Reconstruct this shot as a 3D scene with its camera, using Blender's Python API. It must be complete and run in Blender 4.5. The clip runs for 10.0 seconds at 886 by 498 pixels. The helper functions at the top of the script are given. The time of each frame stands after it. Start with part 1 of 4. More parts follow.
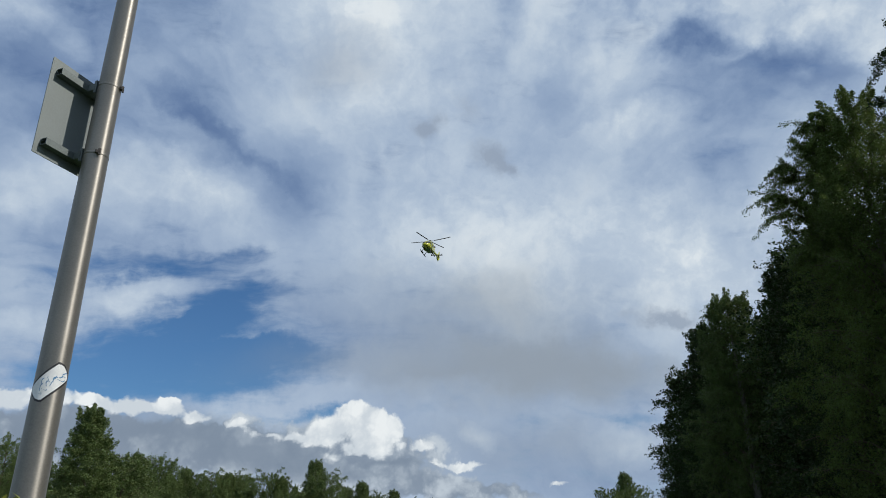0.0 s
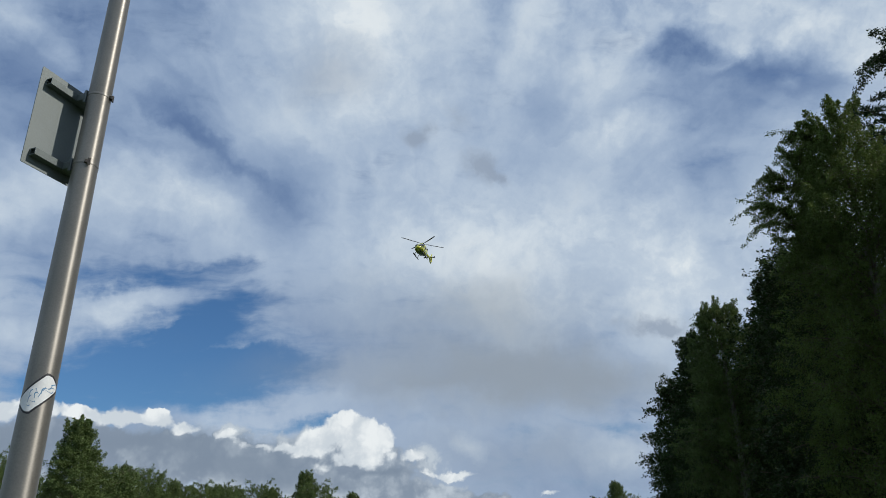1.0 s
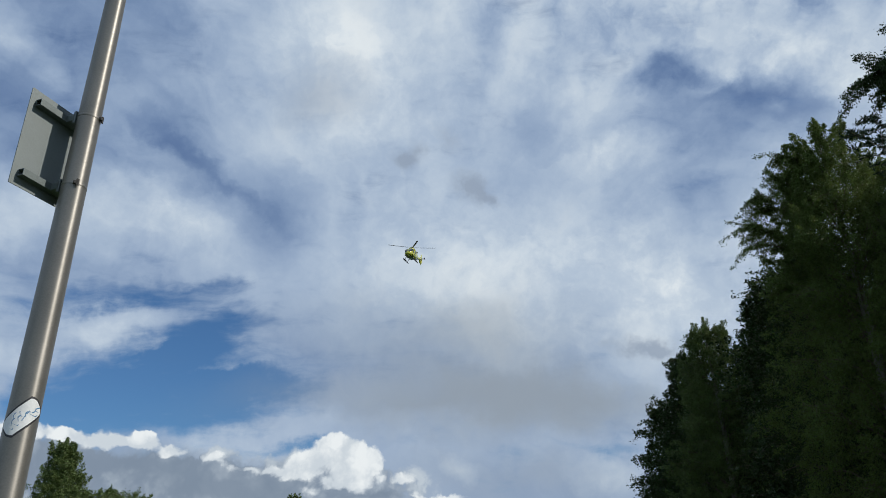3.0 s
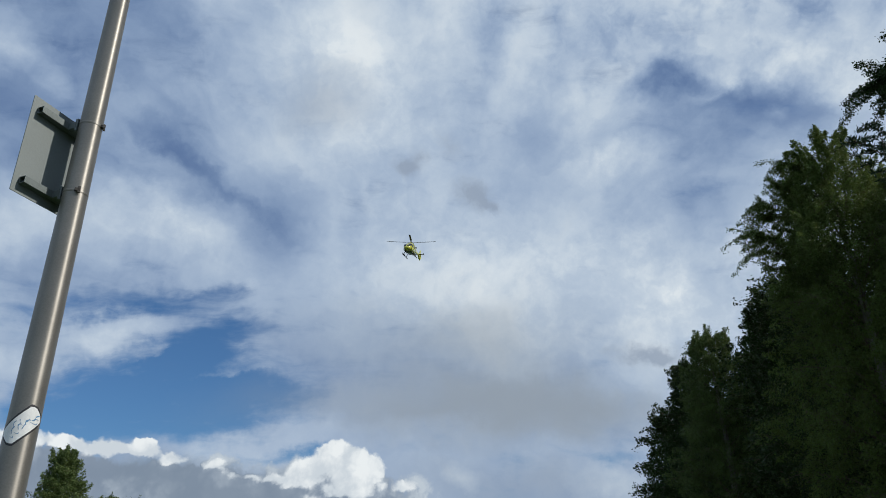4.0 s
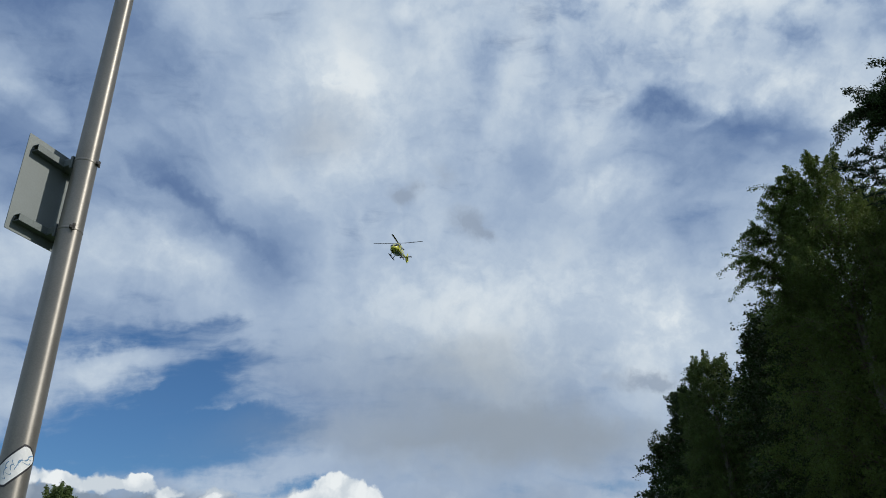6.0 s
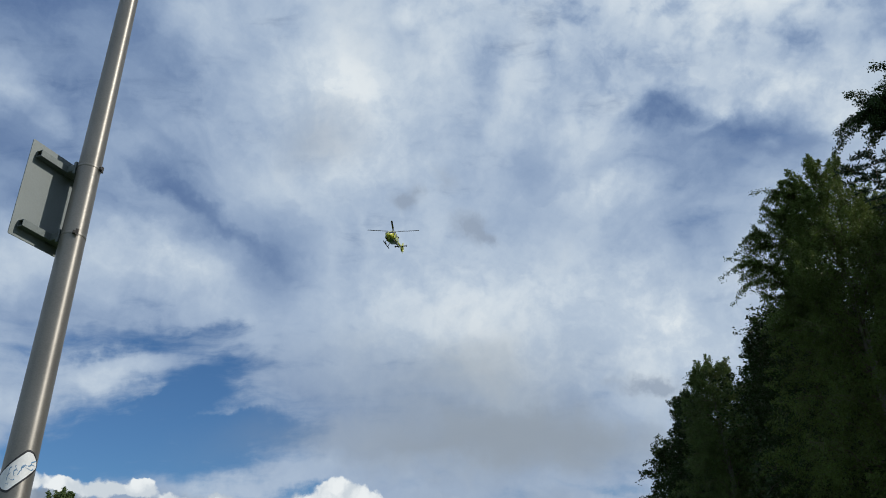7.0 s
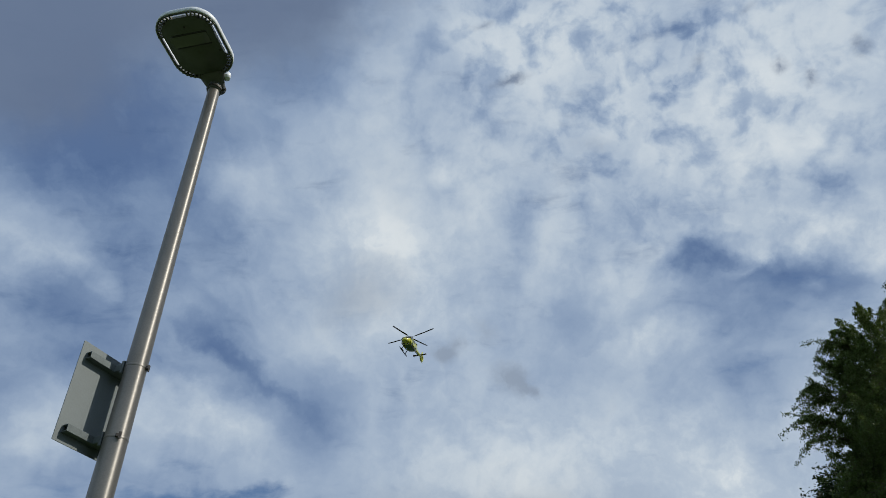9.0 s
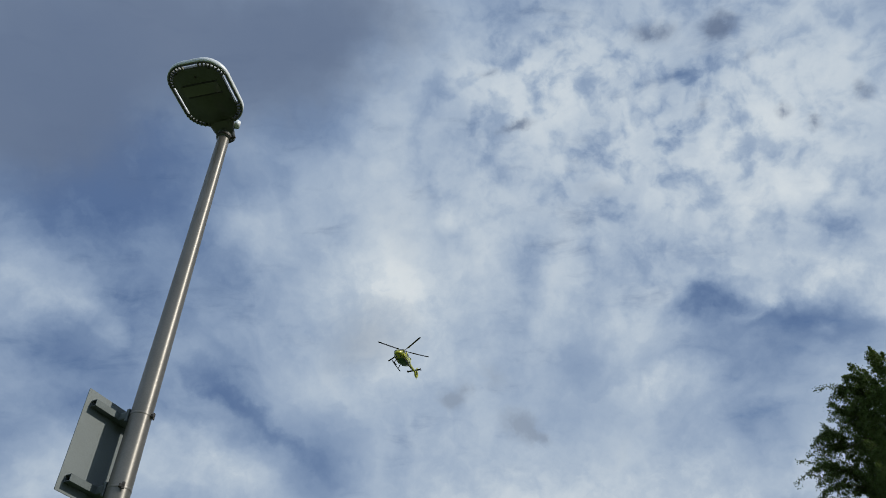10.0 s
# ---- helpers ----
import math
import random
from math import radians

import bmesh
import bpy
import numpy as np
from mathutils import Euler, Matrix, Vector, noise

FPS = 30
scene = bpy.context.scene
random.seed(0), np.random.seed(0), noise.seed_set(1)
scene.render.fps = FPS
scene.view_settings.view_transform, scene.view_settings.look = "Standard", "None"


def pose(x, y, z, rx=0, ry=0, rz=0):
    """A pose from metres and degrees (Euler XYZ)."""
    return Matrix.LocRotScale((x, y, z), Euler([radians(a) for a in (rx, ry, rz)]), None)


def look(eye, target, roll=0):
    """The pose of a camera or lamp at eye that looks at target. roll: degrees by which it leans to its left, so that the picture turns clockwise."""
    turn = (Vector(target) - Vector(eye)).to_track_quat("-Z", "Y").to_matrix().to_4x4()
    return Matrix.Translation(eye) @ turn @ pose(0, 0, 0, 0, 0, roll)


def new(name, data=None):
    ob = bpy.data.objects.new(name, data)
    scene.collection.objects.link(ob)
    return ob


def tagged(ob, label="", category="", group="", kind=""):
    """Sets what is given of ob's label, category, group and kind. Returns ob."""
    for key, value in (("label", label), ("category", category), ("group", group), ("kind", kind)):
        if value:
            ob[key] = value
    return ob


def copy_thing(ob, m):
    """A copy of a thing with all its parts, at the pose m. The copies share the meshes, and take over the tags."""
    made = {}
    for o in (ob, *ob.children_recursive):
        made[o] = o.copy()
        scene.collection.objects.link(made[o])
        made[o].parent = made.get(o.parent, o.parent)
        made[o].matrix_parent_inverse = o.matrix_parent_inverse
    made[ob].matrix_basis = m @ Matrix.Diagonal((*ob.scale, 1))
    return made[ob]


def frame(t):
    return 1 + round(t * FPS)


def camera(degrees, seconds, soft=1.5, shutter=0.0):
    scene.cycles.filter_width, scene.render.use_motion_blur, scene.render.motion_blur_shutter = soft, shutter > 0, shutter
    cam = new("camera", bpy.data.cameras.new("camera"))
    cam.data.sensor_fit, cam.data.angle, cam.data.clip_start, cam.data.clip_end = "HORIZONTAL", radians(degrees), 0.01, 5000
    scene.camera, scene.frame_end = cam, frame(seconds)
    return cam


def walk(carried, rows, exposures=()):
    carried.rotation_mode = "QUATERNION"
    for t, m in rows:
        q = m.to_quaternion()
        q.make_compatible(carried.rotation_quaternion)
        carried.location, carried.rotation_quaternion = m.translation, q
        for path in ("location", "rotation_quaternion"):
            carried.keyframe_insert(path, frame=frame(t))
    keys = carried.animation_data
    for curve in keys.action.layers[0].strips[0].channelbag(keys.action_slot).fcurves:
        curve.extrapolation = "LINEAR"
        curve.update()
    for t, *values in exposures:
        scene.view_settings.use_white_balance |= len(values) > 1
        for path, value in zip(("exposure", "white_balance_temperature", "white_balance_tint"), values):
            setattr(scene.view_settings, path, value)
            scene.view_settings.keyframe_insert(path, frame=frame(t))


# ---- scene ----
cam = camera(61.84, 10.0, 0.9)
# seconds, place, yaw, pitch, roll
PATH = [
    (0.0, 0.000, 0.000, 1.650, -1.88, 22.14, -0.06),
    (0.5, -0.002, -0.004, 1.645, -2.16, 22.36, 0.08),
    (1.0, -0.004, -0.002, 1.649, -2.51, 22.84, 0.40),
    (1.5, 0.005, 0.001, 1.654, -2.86, 23.53, 0.67),
    (2.0, 0.008, -0.005, 1.651, -3.15, 24.08, 0.76),
    (2.5, 0.000, -0.005, 1.652, -3.29, 24.34, 0.64),
    (4.0, -0.002, 0.002, 1.657, -3.14, 25.00, 0.56),
    (4.5, -0.001, -0.006, 1.667, -3.20, 25.68, 0.69),
    (5.0, 0.002, -0.010, 1.667, -3.22, 26.41, 1.02),
    (5.5, 0.004, -0.008, 1.668, -3.13, 26.94, 1.33),
    (7.0, 0.001, -0.011, 1.667, -2.88, 27.56, 1.41),
    (7.5, -0.002, -0.014, 1.671, -2.43, 28.20, 1.40),
    (8.0, -0.007, -0.020, 1.702, -1.68, 30.29, 1.12),
    (8.5, -0.009, -0.047, 1.751, -0.47, 34.76, 1.08),
    (9.0, -0.016, -0.066, 1.821, 0.52, 39.40, 1.01),
    (9.5, -0.018, -0.068, 1.829, 0.94, 41.89, 0.75),
    (10.0, -0.018, -0.065, 1.829, 1.05, 42.86, 0.80),
]
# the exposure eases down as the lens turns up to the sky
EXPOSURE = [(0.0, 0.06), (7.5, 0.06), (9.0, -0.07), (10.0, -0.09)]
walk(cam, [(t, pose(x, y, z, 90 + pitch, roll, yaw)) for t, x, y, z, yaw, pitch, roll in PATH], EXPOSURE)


# ---- world: sky with broken cloud, one sun ----
SUN_AZ, SUN_EL = 103.0, 40.0
SKY_TURN = radians(32)


def make_world():
    w = bpy.data.worlds.new("sky")
    w.use_nodes = True
    scene.world = w
    nt = w.node_tree
    nt.nodes.clear()

    def node(kind, **props):
        n = nt.nodes.new(kind)
        for k, v in props.items():
            if k in n.inputs:
                n.inputs[k].default_value = v
        return n

    def put(sock, v):
        if isinstance(v, bpy.types.NodeSocket):
            nt.links.new(v, sock)
        else:
            sock.default_value = v

    def calc(op, a, b=0.0, clamp=False):
        n = nt.nodes.new("ShaderNodeMath")
        n.operation, n.use_clamp = op, clamp
        put(n.inputs[0], a), put(n.inputs[1], b)
        return n.outputs[0]

    def vec(op, a, b):
        n = nt.nodes.new("ShaderNodeVectorMath")
        n.operation = op
        put(n.inputs[0], a)
        if op == "SCALE":
            put(n.inputs["Scale"], b)
        elif b is not None:
            put(n.inputs[1], b)
        return n.outputs["Value"] if op in ("DOT_PRODUCT", "LENGTH") else n.outputs["Vector"]

    def fbm(v, scale, detail=6.0, rough=0.55, out="Fac", distortion=0.0):
        n = nt.nodes.new("ShaderNodeTexNoise")
        put(n.inputs["Vector"], v)
        n.inputs["Scale"].default_value, n.inputs["Detail"].default_value = scale, detail
        n.inputs["Roughness"].default_value, n.inputs["Distortion"].default_value = rough, distortion
        return n.outputs[0] if out == "Fac" else n.outputs["Color"]

    def ramp(v, a, b, lo=0.0, hi=1.0):
        n = nt.nodes.new("ShaderNodeMapRange")
        n.interpolation_type = "SMOOTHSTEP"
        put(n.inputs["Value"], v)
        for k, q in (("From Min", a), ("From Max", b), ("To Min", lo), ("To Max", hi)):
            n.inputs[k].default_value = q
        return n.outputs[0]

    def mix(f, a, b):
        n = nt.nodes.new("ShaderNodeMix")
        n.data_type = "RGBA"
        put(n.inputs[0], f), put(n.inputs[6], a), put(n.inputs[7], b)
        return n.outputs[2]

    way = nt.nodes.new("ShaderNodeTexCoord").outputs["Generated"]
    ahead = vec("DOT_PRODUCT", way, (0, math.cos(SKY_TURN), math.sin(SKY_TURN)))
    side = vec("DOT_PRODUCT", way, (1, 0, 0))
    above = vec("DOT_PRODUCT", way, (0, -math.sin(SKY_TURN), math.cos(SKY_TURN)))
    k = calc("DIVIDE", 2.0, calc("ADD", 1.001, ahead))
    flat = nt.nodes.new("ShaderNodeCombineXYZ")
    put(flat.inputs[0], calc("MULTIPLY", side, k)), put(flat.inputs[1], calc("MULTIPLY", above, k))
    flat = flat.outputs[0]

    def warp(scale, amount, detail):
        c = fbm(way, scale, detail, 0.6, "Color")
        return vec("SCALE", vec("SUBTRACT", c, (0.5, 0.5, 0.5)), amount)

    loose = vec("ADD", vec("ADD", flat, warp(5.0, 0.045, 3)), warp(14.0, 0.070, 5))
    ragged = vec("ADD", vec("ADD", flat, warp(14.0, 0.036, 5)), warp(40.0, 0.020, 4))
    tight = vec("ADD", vec("ADD", flat, warp(17.0, 0.035, 6)), warp(50.0, 0.006, 3))
    sums = {}

    def blob(kind, where, u, v, ru, rv, turn, weight, reach=1.7):
        n = nt.nodes.new("ShaderNodeTexGradient")
        n.gradient_type = "SPHERICAL"
        m = n.texture_mapping
        m.vector_type = "TEXTURE"
        m.translation, m.rotation, m.scale = (u, v, 0), (0, 0, radians(turn)), (ru * reach, rv * reach, 1)
        put(n.inputs["Vector"], where)
        f = nt.nodes.new("ShaderNodeMath")
        f.operation = "MULTIPLY_ADD"
        put(f.inputs[0], n.outputs[1]), put(f.inputs[1], weight), put(f.inputs[2], sums.get(kind, 0.0))
        sums[kind] = f.outputs[0]

    def light(*a):
        blob("light", loose, *a)

    def dark(*a):
        blob("dark", loose, *a)

    def clear(*a):
        blob("clear", loose, *a)

    def grey(*a):
        blob("grey", loose, *a)

    def soft(*a):
        blob("soft", loose, *a)

    def base(*a):
        blob("base", loose, *a)

    def clump(*a):
        blob("clump", loose, *a)

    def fleck(*a):
        blob("fleck", ragged, *a, reach=1.5)

    def pit(*a):
        blob("pit", ragged, *a, reach=1.6)

    def bank(*a):
        blob("bank", tight, *a, reach=1.4)

    def under(*a):
        blob("under", ragged, *a, reach=2.0)

    def heap(*a):
        blob("heap", tight, *a, reach=1.5)

    # the single masses of the sky, by kind
    light(-0.360, -0.096, 0.141, 0.0423, -15, 0.17)
    light(-0.242, -0.141, 0.110, 0.0265, -38, 0.09)
    light(-0.422, 0.088, 0.017, 0.0146, 0, 0.19)
    light(-0.508, -0.103, 0.046, 0.0395, 0, 0.14)
    light(-0.386, -0.228, 0.056, 0.0182, 8, 0.22)
    light(-0.419, -0.259, 0.034, 0.0124, 10, 0.15)
    light(-0.493, -0.273, 0.046, 0.0172, 5, 0.22)
    light(-0.198, -0.276, 0.052, 0.0178, -10, 0.19)
    light(-0.093, 0.124, 0.080, 0.0508, 0, 0.21)
    light(-0.034, 0.040, 0.075, 0.0895, 60, 0.16)
    light(0.121, -0.153, 0.175, 0.0837, 0, 0.22)
    light(0.352, -0.160, 0.087, 0.0654, 0, 0.23)
    light(0.383, -0.208, 0.065, 0.0395, 0, 0.25)
    light(0.200, -0.247, 0.120, 0.0301, 0, 0.12)
    light(0.286, 0.005, 0.051, 0.0189, 10, 0.23)
    light(0.231, 0.081, 0.094, 0.0435, 0, 0.10)
    light(0.490, 0.140, 0.098, 0.0328, 0, 0.34)
    light(0.472, 0.070, 0.012, 0.0081, 0, 0.16)
    light(0.421, 0.123, 0.018, 0.0136, 0, 0.16)
    light(-0.106, -0.370, 0.171, 0.0163, 3, 0.09)
    light(0.087, -0.425, 0.019, 0.0111, 0, 0.20)
    light(-0.257, -0.246, 0.029, 0.0102, -10, 0.10)
    light(-0.325, -0.067, 0.086, 0.0171, -30, 0.06)
    light(-0.153, -0.073, 0.045, 0.0224, -30, 0.10)
    light(0.277, -0.421, 0.043, 0.0187, 0, 0.22)
    dark(-0.198, -0.164, 0.060, 0.0372, -30, 0.08)
    dark(-0.504, -0.033, 0.039, 0.0327, 0, 0.13)
    dark(0.315, 0.101, 0.044, 0.0240, 25, 0.17)
    dark(0.361, 0.117, 0.035, 0.0250, 0, 0.10)
    dark(0.426, 0.079, 0.089, 0.0384, -10, 0.22)
    dark(0.354, 0.039, 0.064, 0.0284, 0, 0.15)
    dark(0.433, -0.006, 0.063, 0.0487, 0, 0.13)
    dark(0.313, -0.079, 0.088, 0.0410, 0, 0.08)
    dark(0.391, -0.092, 0.050, 0.0429, 0, 0.10)
    dark(0.160, 0.043, 0.044, 0.0444, 0, 0.10)
    dark(0.193, -0.030, 0.060, 0.0373, 0, 0.08)
    dark(0.110, -0.451, 0.198, 0.0440, 0, 0.10)
    dark(0.240, -0.475, 0.107, 0.0358, 0, 0.06)
    dark(-0.138, -0.065, 0.030, 0.0374, 0, 0.06)
    clear(-0.306, -0.308, 0.136, 0.0572, 0, 1.15)
    clear(-0.487, -0.345, 0.059, 0.0264, 0, 0.70)
    clear(-0.467, -0.196, 0.094, 0.0175, 0, 0.50)
    clear(-0.235, -0.224, 0.052, 0.0331, 0, 0.62)
    clear(-0.327, -0.189, 0.093, 0.0158, 0, 0.50)
    clear(-0.183, -0.323, 0.066, 0.0192, 0, 0.75)
    clear(-0.136, -0.401, 0.081, 0.0088, 0, 0.75)
    clear(0.277, -0.388, 0.051, 0.0094, 0, 0.55)
    clear(-0.292, -0.268, 0.051, 0.0188, 0, 0.35)
    base(0.047, -0.339, 0.241, 0.0347, 0, 0.65)
    base(0.247, -0.325, 0.126, 0.0310, 0, 0.50)
    base(-0.031, -0.278, 0.152, 0.0607, 0, 0.35)
    base(0.170, -0.282, 0.135, 0.0602, 0, 0.35)
    soft(-0.108, 0.074, 0.055, 0.0440, 0, 0.60)
    fleck(0.008, -0.012, 0.021, 0.0151, 0, 0.61)
    fleck(0.094, -0.047, 0.030, 0.0182, -22, 0.66)
    fleck(0.058, 0.018, 0.024, 0.0150, -30, 0.28)
    fleck(0.333, -0.254, 0.052, 0.0124, 0, 0.66)
    bank(-0.486, -0.408, 0.111, 0.0456, 0, 1.00)
    bank(-0.325, -0.435, 0.229, 0.0430, 0, 1.00)
    bank(-0.074, -0.467, 0.124, 0.0481, 0, 0.91)
    bank(0.088, -0.496, 0.123, 0.0189, 0, 0.60)
    heap(-0.505, -0.353, 0.039, 0.0143, 0, 0.77)
    heap(-0.419, -0.369, 0.017, 0.0081, 0, 0.69)
    heap(-0.389, -0.376, 0.030, 0.0124, 0, 0.86)
    heap(-0.353, -0.375, 0.029, 0.0118, 0, 0.86)
    heap(-0.327, -0.380, 0.015, 0.0112, 0, 0.86)
    heap(-0.277, -0.399, 0.050, 0.0107, -5, 0.52)
    heap(-0.233, -0.413, 0.029, 0.0086, -8, 0.49)
    heap(-0.083, -0.413, 0.034, 0.0266, 0, 0.70)
    heap(-0.101, -0.398, 0.021, 0.0192, 0, 0.62)
    heap(-0.050, -0.429, 0.028, 0.0236, 0, 0.66)
    heap(-0.158, -0.426, 0.033, 0.0124, 0, 0.64)
    heap(-0.001, -0.443, 0.018, 0.0096, 0, 0.82)
    heap(0.018, -0.461, 0.037, 0.0073, 0, 0.56)
    heap(0.072, -0.462, 0.033, 0.0066, 0, 0.71)
    heap(0.191, -0.486, 0.022, 0.0050, 0, 0.82)
    heap(-0.090, -0.445, 0.051, 0.0190, 0, 0.59)
    under(-0.254, -0.436, 0.106, 0.0213, 0, 0.75)
    under(-0.319, -0.410, 0.056, 0.0140, 0, 0.55)
    under(-0.173, -0.461, 0.072, 0.0187, 0, 0.60)
    under(-0.415, -0.400, 0.088, 0.0203, 0, 0.45)
    under(-0.036, -0.459, 0.028, 0.0051, 0, 0.75)
    under(-0.074, -0.478, 0.109, 0.0131, 0, 0.45)
    under(-0.090, -0.445, 0.029, 0.0037, 0, 0.40)
    under(-0.498, -0.397, 0.065, 0.0195, 0, 0.50)
    grey(-0.464, 0.460, 0.313, 0.1530, 15, 1.10)
    grey(-0.170, 0.475, 0.130, 0.0651, 20, 0.60)
    grey(-0.525, 0.356, 0.079, 0.0726, 0, 0.40)
    dark(-0.434, 0.266, 0.104, 0.0835, 20, 0.14)
    dark(-0.172, 0.370, 0.044, 0.0370, 0, 0.16)
    dark(-0.308, 0.194, 0.029, 0.0511, 0, 0.20)
    dark(-0.398, 0.111, 0.042, 0.0254, -20, 0.17)
    dark(-0.270, 0.029, 0.044, 0.0335, -40, 0.15)
    dark(-0.174, -0.081, 0.044, 0.0509, 0, 0.22)
    dark(-0.275, -0.028, 0.043, 0.0259, -30, 0.13)
    dark(0.192, 0.027, 0.044, 0.0296, 0, 0.10)
    light(-0.549, 0.154, 0.040, 0.0462, 0, 0.13)
    light(-0.272, 0.232, 0.044, 0.0737, 0, 0.07)
    light(-0.128, 0.301, 0.090, 0.0753, 30, 0.08)
    light(-0.465, 0.126, 0.041, 0.0124, -15, 0.11)
    light(-0.485, -0.077, 0.072, 0.0328, 0, 0.10)
    light(0.350, 0.313, 0.214, 0.1283, 0, 0.16)
    light(0.115, 0.433, 0.074, 0.0515, 0, 0.10)
    clump(0.336, 0.344, 0.300, 0.1855, 0, 1.00)
    clump(0.130, 0.425, 0.088, 0.0663, 0, 0.50)
    pit(0.367, 0.467, 0.025, 0.0165, 0, 0.60)
    pit(0.281, 0.465, 0.031, 0.0156, 0, 0.50)
    pit(0.483, 0.332, 0.011, 0.0108, 0, 0.55)
    pit(0.441, 0.349, 0.015, 0.0110, 0, 0.45)
    pit(0.538, 0.366, 0.012, 0.0156, 0, 0.45)
    pit(0.098, 0.353, 0.030, 0.0090, 20, 0.45)
    pit(0.202, 0.262, 0.045, 0.0194, 0, 0.22)
    pit(0.344, 0.365, 0.010, 0.0170, 0, 0.35)
    dark(-0.486, 0.338, 0.111, 0.0981, 0, 0.20)
    dark(-0.445, 0.242, 0.116, 0.0816, 0, 0.14)
    dark(-0.265, 0.277, 0.043, 0.0260, 0, 0.18)
    dark(-0.394, 0.113, 0.042, 0.0422, -30, 0.16)
    dark(-0.510, 0.062, 0.047, 0.0266, 0, 0.14)
    dark(-0.314, 0.010, 0.043, 0.0260, -30, 0.13)
    dark(-0.158, -0.097, 0.044, 0.0445, 60, 0.10)
    dark(-0.253, -0.050, 0.037, 0.0292, 0, 0.10)
    dark(-0.183, 0.345, 0.065, 0.0406, 0, 0.14)
    dark(0.324, 0.108, 0.044, 0.0189, 15, 0.11)
    dark(0.427, 0.086, 0.091, 0.0252, 0, 0.09)
    dark(0.213, 0.062, 0.045, 0.0374, 0, 0.06)
    dark(0.356, 0.014, 0.086, 0.0331, 0, 0.08)
    dark(0.388, -0.045, 0.071, 0.0353, 0, 0.07)
    light(-0.082, 0.166, 0.061, 0.0455, 0, 0.16)
    light(0.049, 0.172, 0.038, 0.0456, 0, 0.12)
    light(0.003, 0.230, 0.020, 0.0113, 20, 0.16)
    light(-0.523, 0.133, 0.053, 0.0304, 0, 0.12)
    light(-0.473, 0.119, 0.041, 0.0122, -12, 0.12)
    light(-0.274, 0.203, 0.051, 0.0510, 0, 0.07)
    light(-0.344, -0.077, 0.106, 0.0326, -20, 0.11)
    light(-0.501, -0.065, 0.053, 0.0463, 0, 0.11)
    light(0.094, -0.189, 0.162, 0.0661, 0, 0.12)
    light(0.414, 0.120, 0.014, 0.0106, 0, 0.16)
    light(0.557, 0.106, 0.026, 0.0237, 0, 0.23)
    dark(-0.459, 0.026, 0.177, 0.2866, 0, 0.08)
    light(0.373, -0.026, 0.143, 0.1427, 0, 0.08)
    dark(-0.242, -0.261, 0.220, 0.1466, 0, 0.06)
    dark(-0.400, 0.289, 0.211, 0.2112, 0, 0.07)
    heap(-0.448, -0.364, 0.027, 0.0107, 0, 0.69)
    heap(-0.128, -0.418, 0.022, 0.0161, 0, 0.69)
    heap(-0.037, -0.412, 0.016, 0.0163, 0, 0.55)
    heap(-0.076, -0.393, 0.027, 0.0148, 0, 0.67)
    heap(-0.298, -0.390, 0.021, 0.0099, 0, 0.62)
    heap(-0.196, -0.421, 0.029, 0.0087, 0, 0.58)
    base(0.084, -0.231, 0.198, 0.0685, 0, 0.36)
    base(0.172, -0.434, 0.205, 0.0586, 0, 0.55)
    dark(-0.301, 0.009, 0.060, 0.0092, -35, 0.08)
    dark(-0.261, -0.023, 0.062, 0.0109, -38, 0.08)
    dark(-0.320, 0.040, 0.039, 0.0077, -40, 0.06)
    dark(-0.226, -0.041, 0.044, 0.0103, -50, 0.06)
    dark(-0.197, -0.074, 0.044, 0.0081, -40, 0.05)
    dark(-0.356, -0.010, 0.042, 0.0077, -30, 0.05)
    dark(-0.281, -0.001, 0.093, 0.0502, -35, 0.04)
    clear(-0.204, -0.360, 0.080, 0.0161, 0, 0.35)
    clear(-0.396, -0.322, 0.083, 0.0276, 0, 0.30)
    heap(-0.518, -0.360, 0.026, 0.0194, 0, 0.70)
    dark(-0.477, -0.016, 0.107, 0.0803, 0, 0.10)
    light(-0.137, 0.045, 0.118, 0.1103, 0, 0.07)
    light(0.114, 0.086, 0.147, 0.0884, 0, 0.06)
    light(0.502, 0.241, 0.081, 0.0404, 0, 0.12)
    dark(-0.456, -0.044, 0.215, 0.1142, 0, 0.07)
    dark(-0.239, 0.406, 0.160, 0.1089, 0, 0.10)
    dark(-0.030, -0.370, 0.187, 0.0224, 0, 0.08)
    dark(-0.183, -0.285, 0.104, 0.0371, 0, 0.06)
    fleck(0.019, 0.008, 0.014, 0.0075, -30, 0.35)
    fleck(0.122, -0.061, 0.015, 0.0076, -30, 0.45)
    pit(0.068, 0.427, 0.022, 0.0074, 20, 0.30)
    pit(0.401, 0.426, 0.016, 0.0082, 0, 0.30)
    dark(0.339, 0.125, 0.050, 0.0172, 20, 0.09)
    dark(0.305, 0.096, 0.044, 0.0218, 0, 0.12)
    dark(0.426, 0.089, 0.091, 0.0239, -5, 0.16)
    light(0.391, 0.096, 0.028, 0.0064, 30, 0.20)
    light(0.383, 0.124, 0.018, 0.0113, 0, 0.12)
    light(-0.242, -0.292, 0.051, 0.0051, 3, 0.28)
    light(-0.328, -0.259, 0.043, 0.0057, 8, 0.25)
    light(-0.234, -0.322, 0.044, 0.0044, 2, 0.22)

    def swing(noise, amount):
        return calc("MULTIPLY", calc("SUBTRACT", noise, 0.5), amount)

    def total(*terms):
        v = terms[0]
        for q in terms[1:]:
            v = calc("ADD", v, q)
        return v

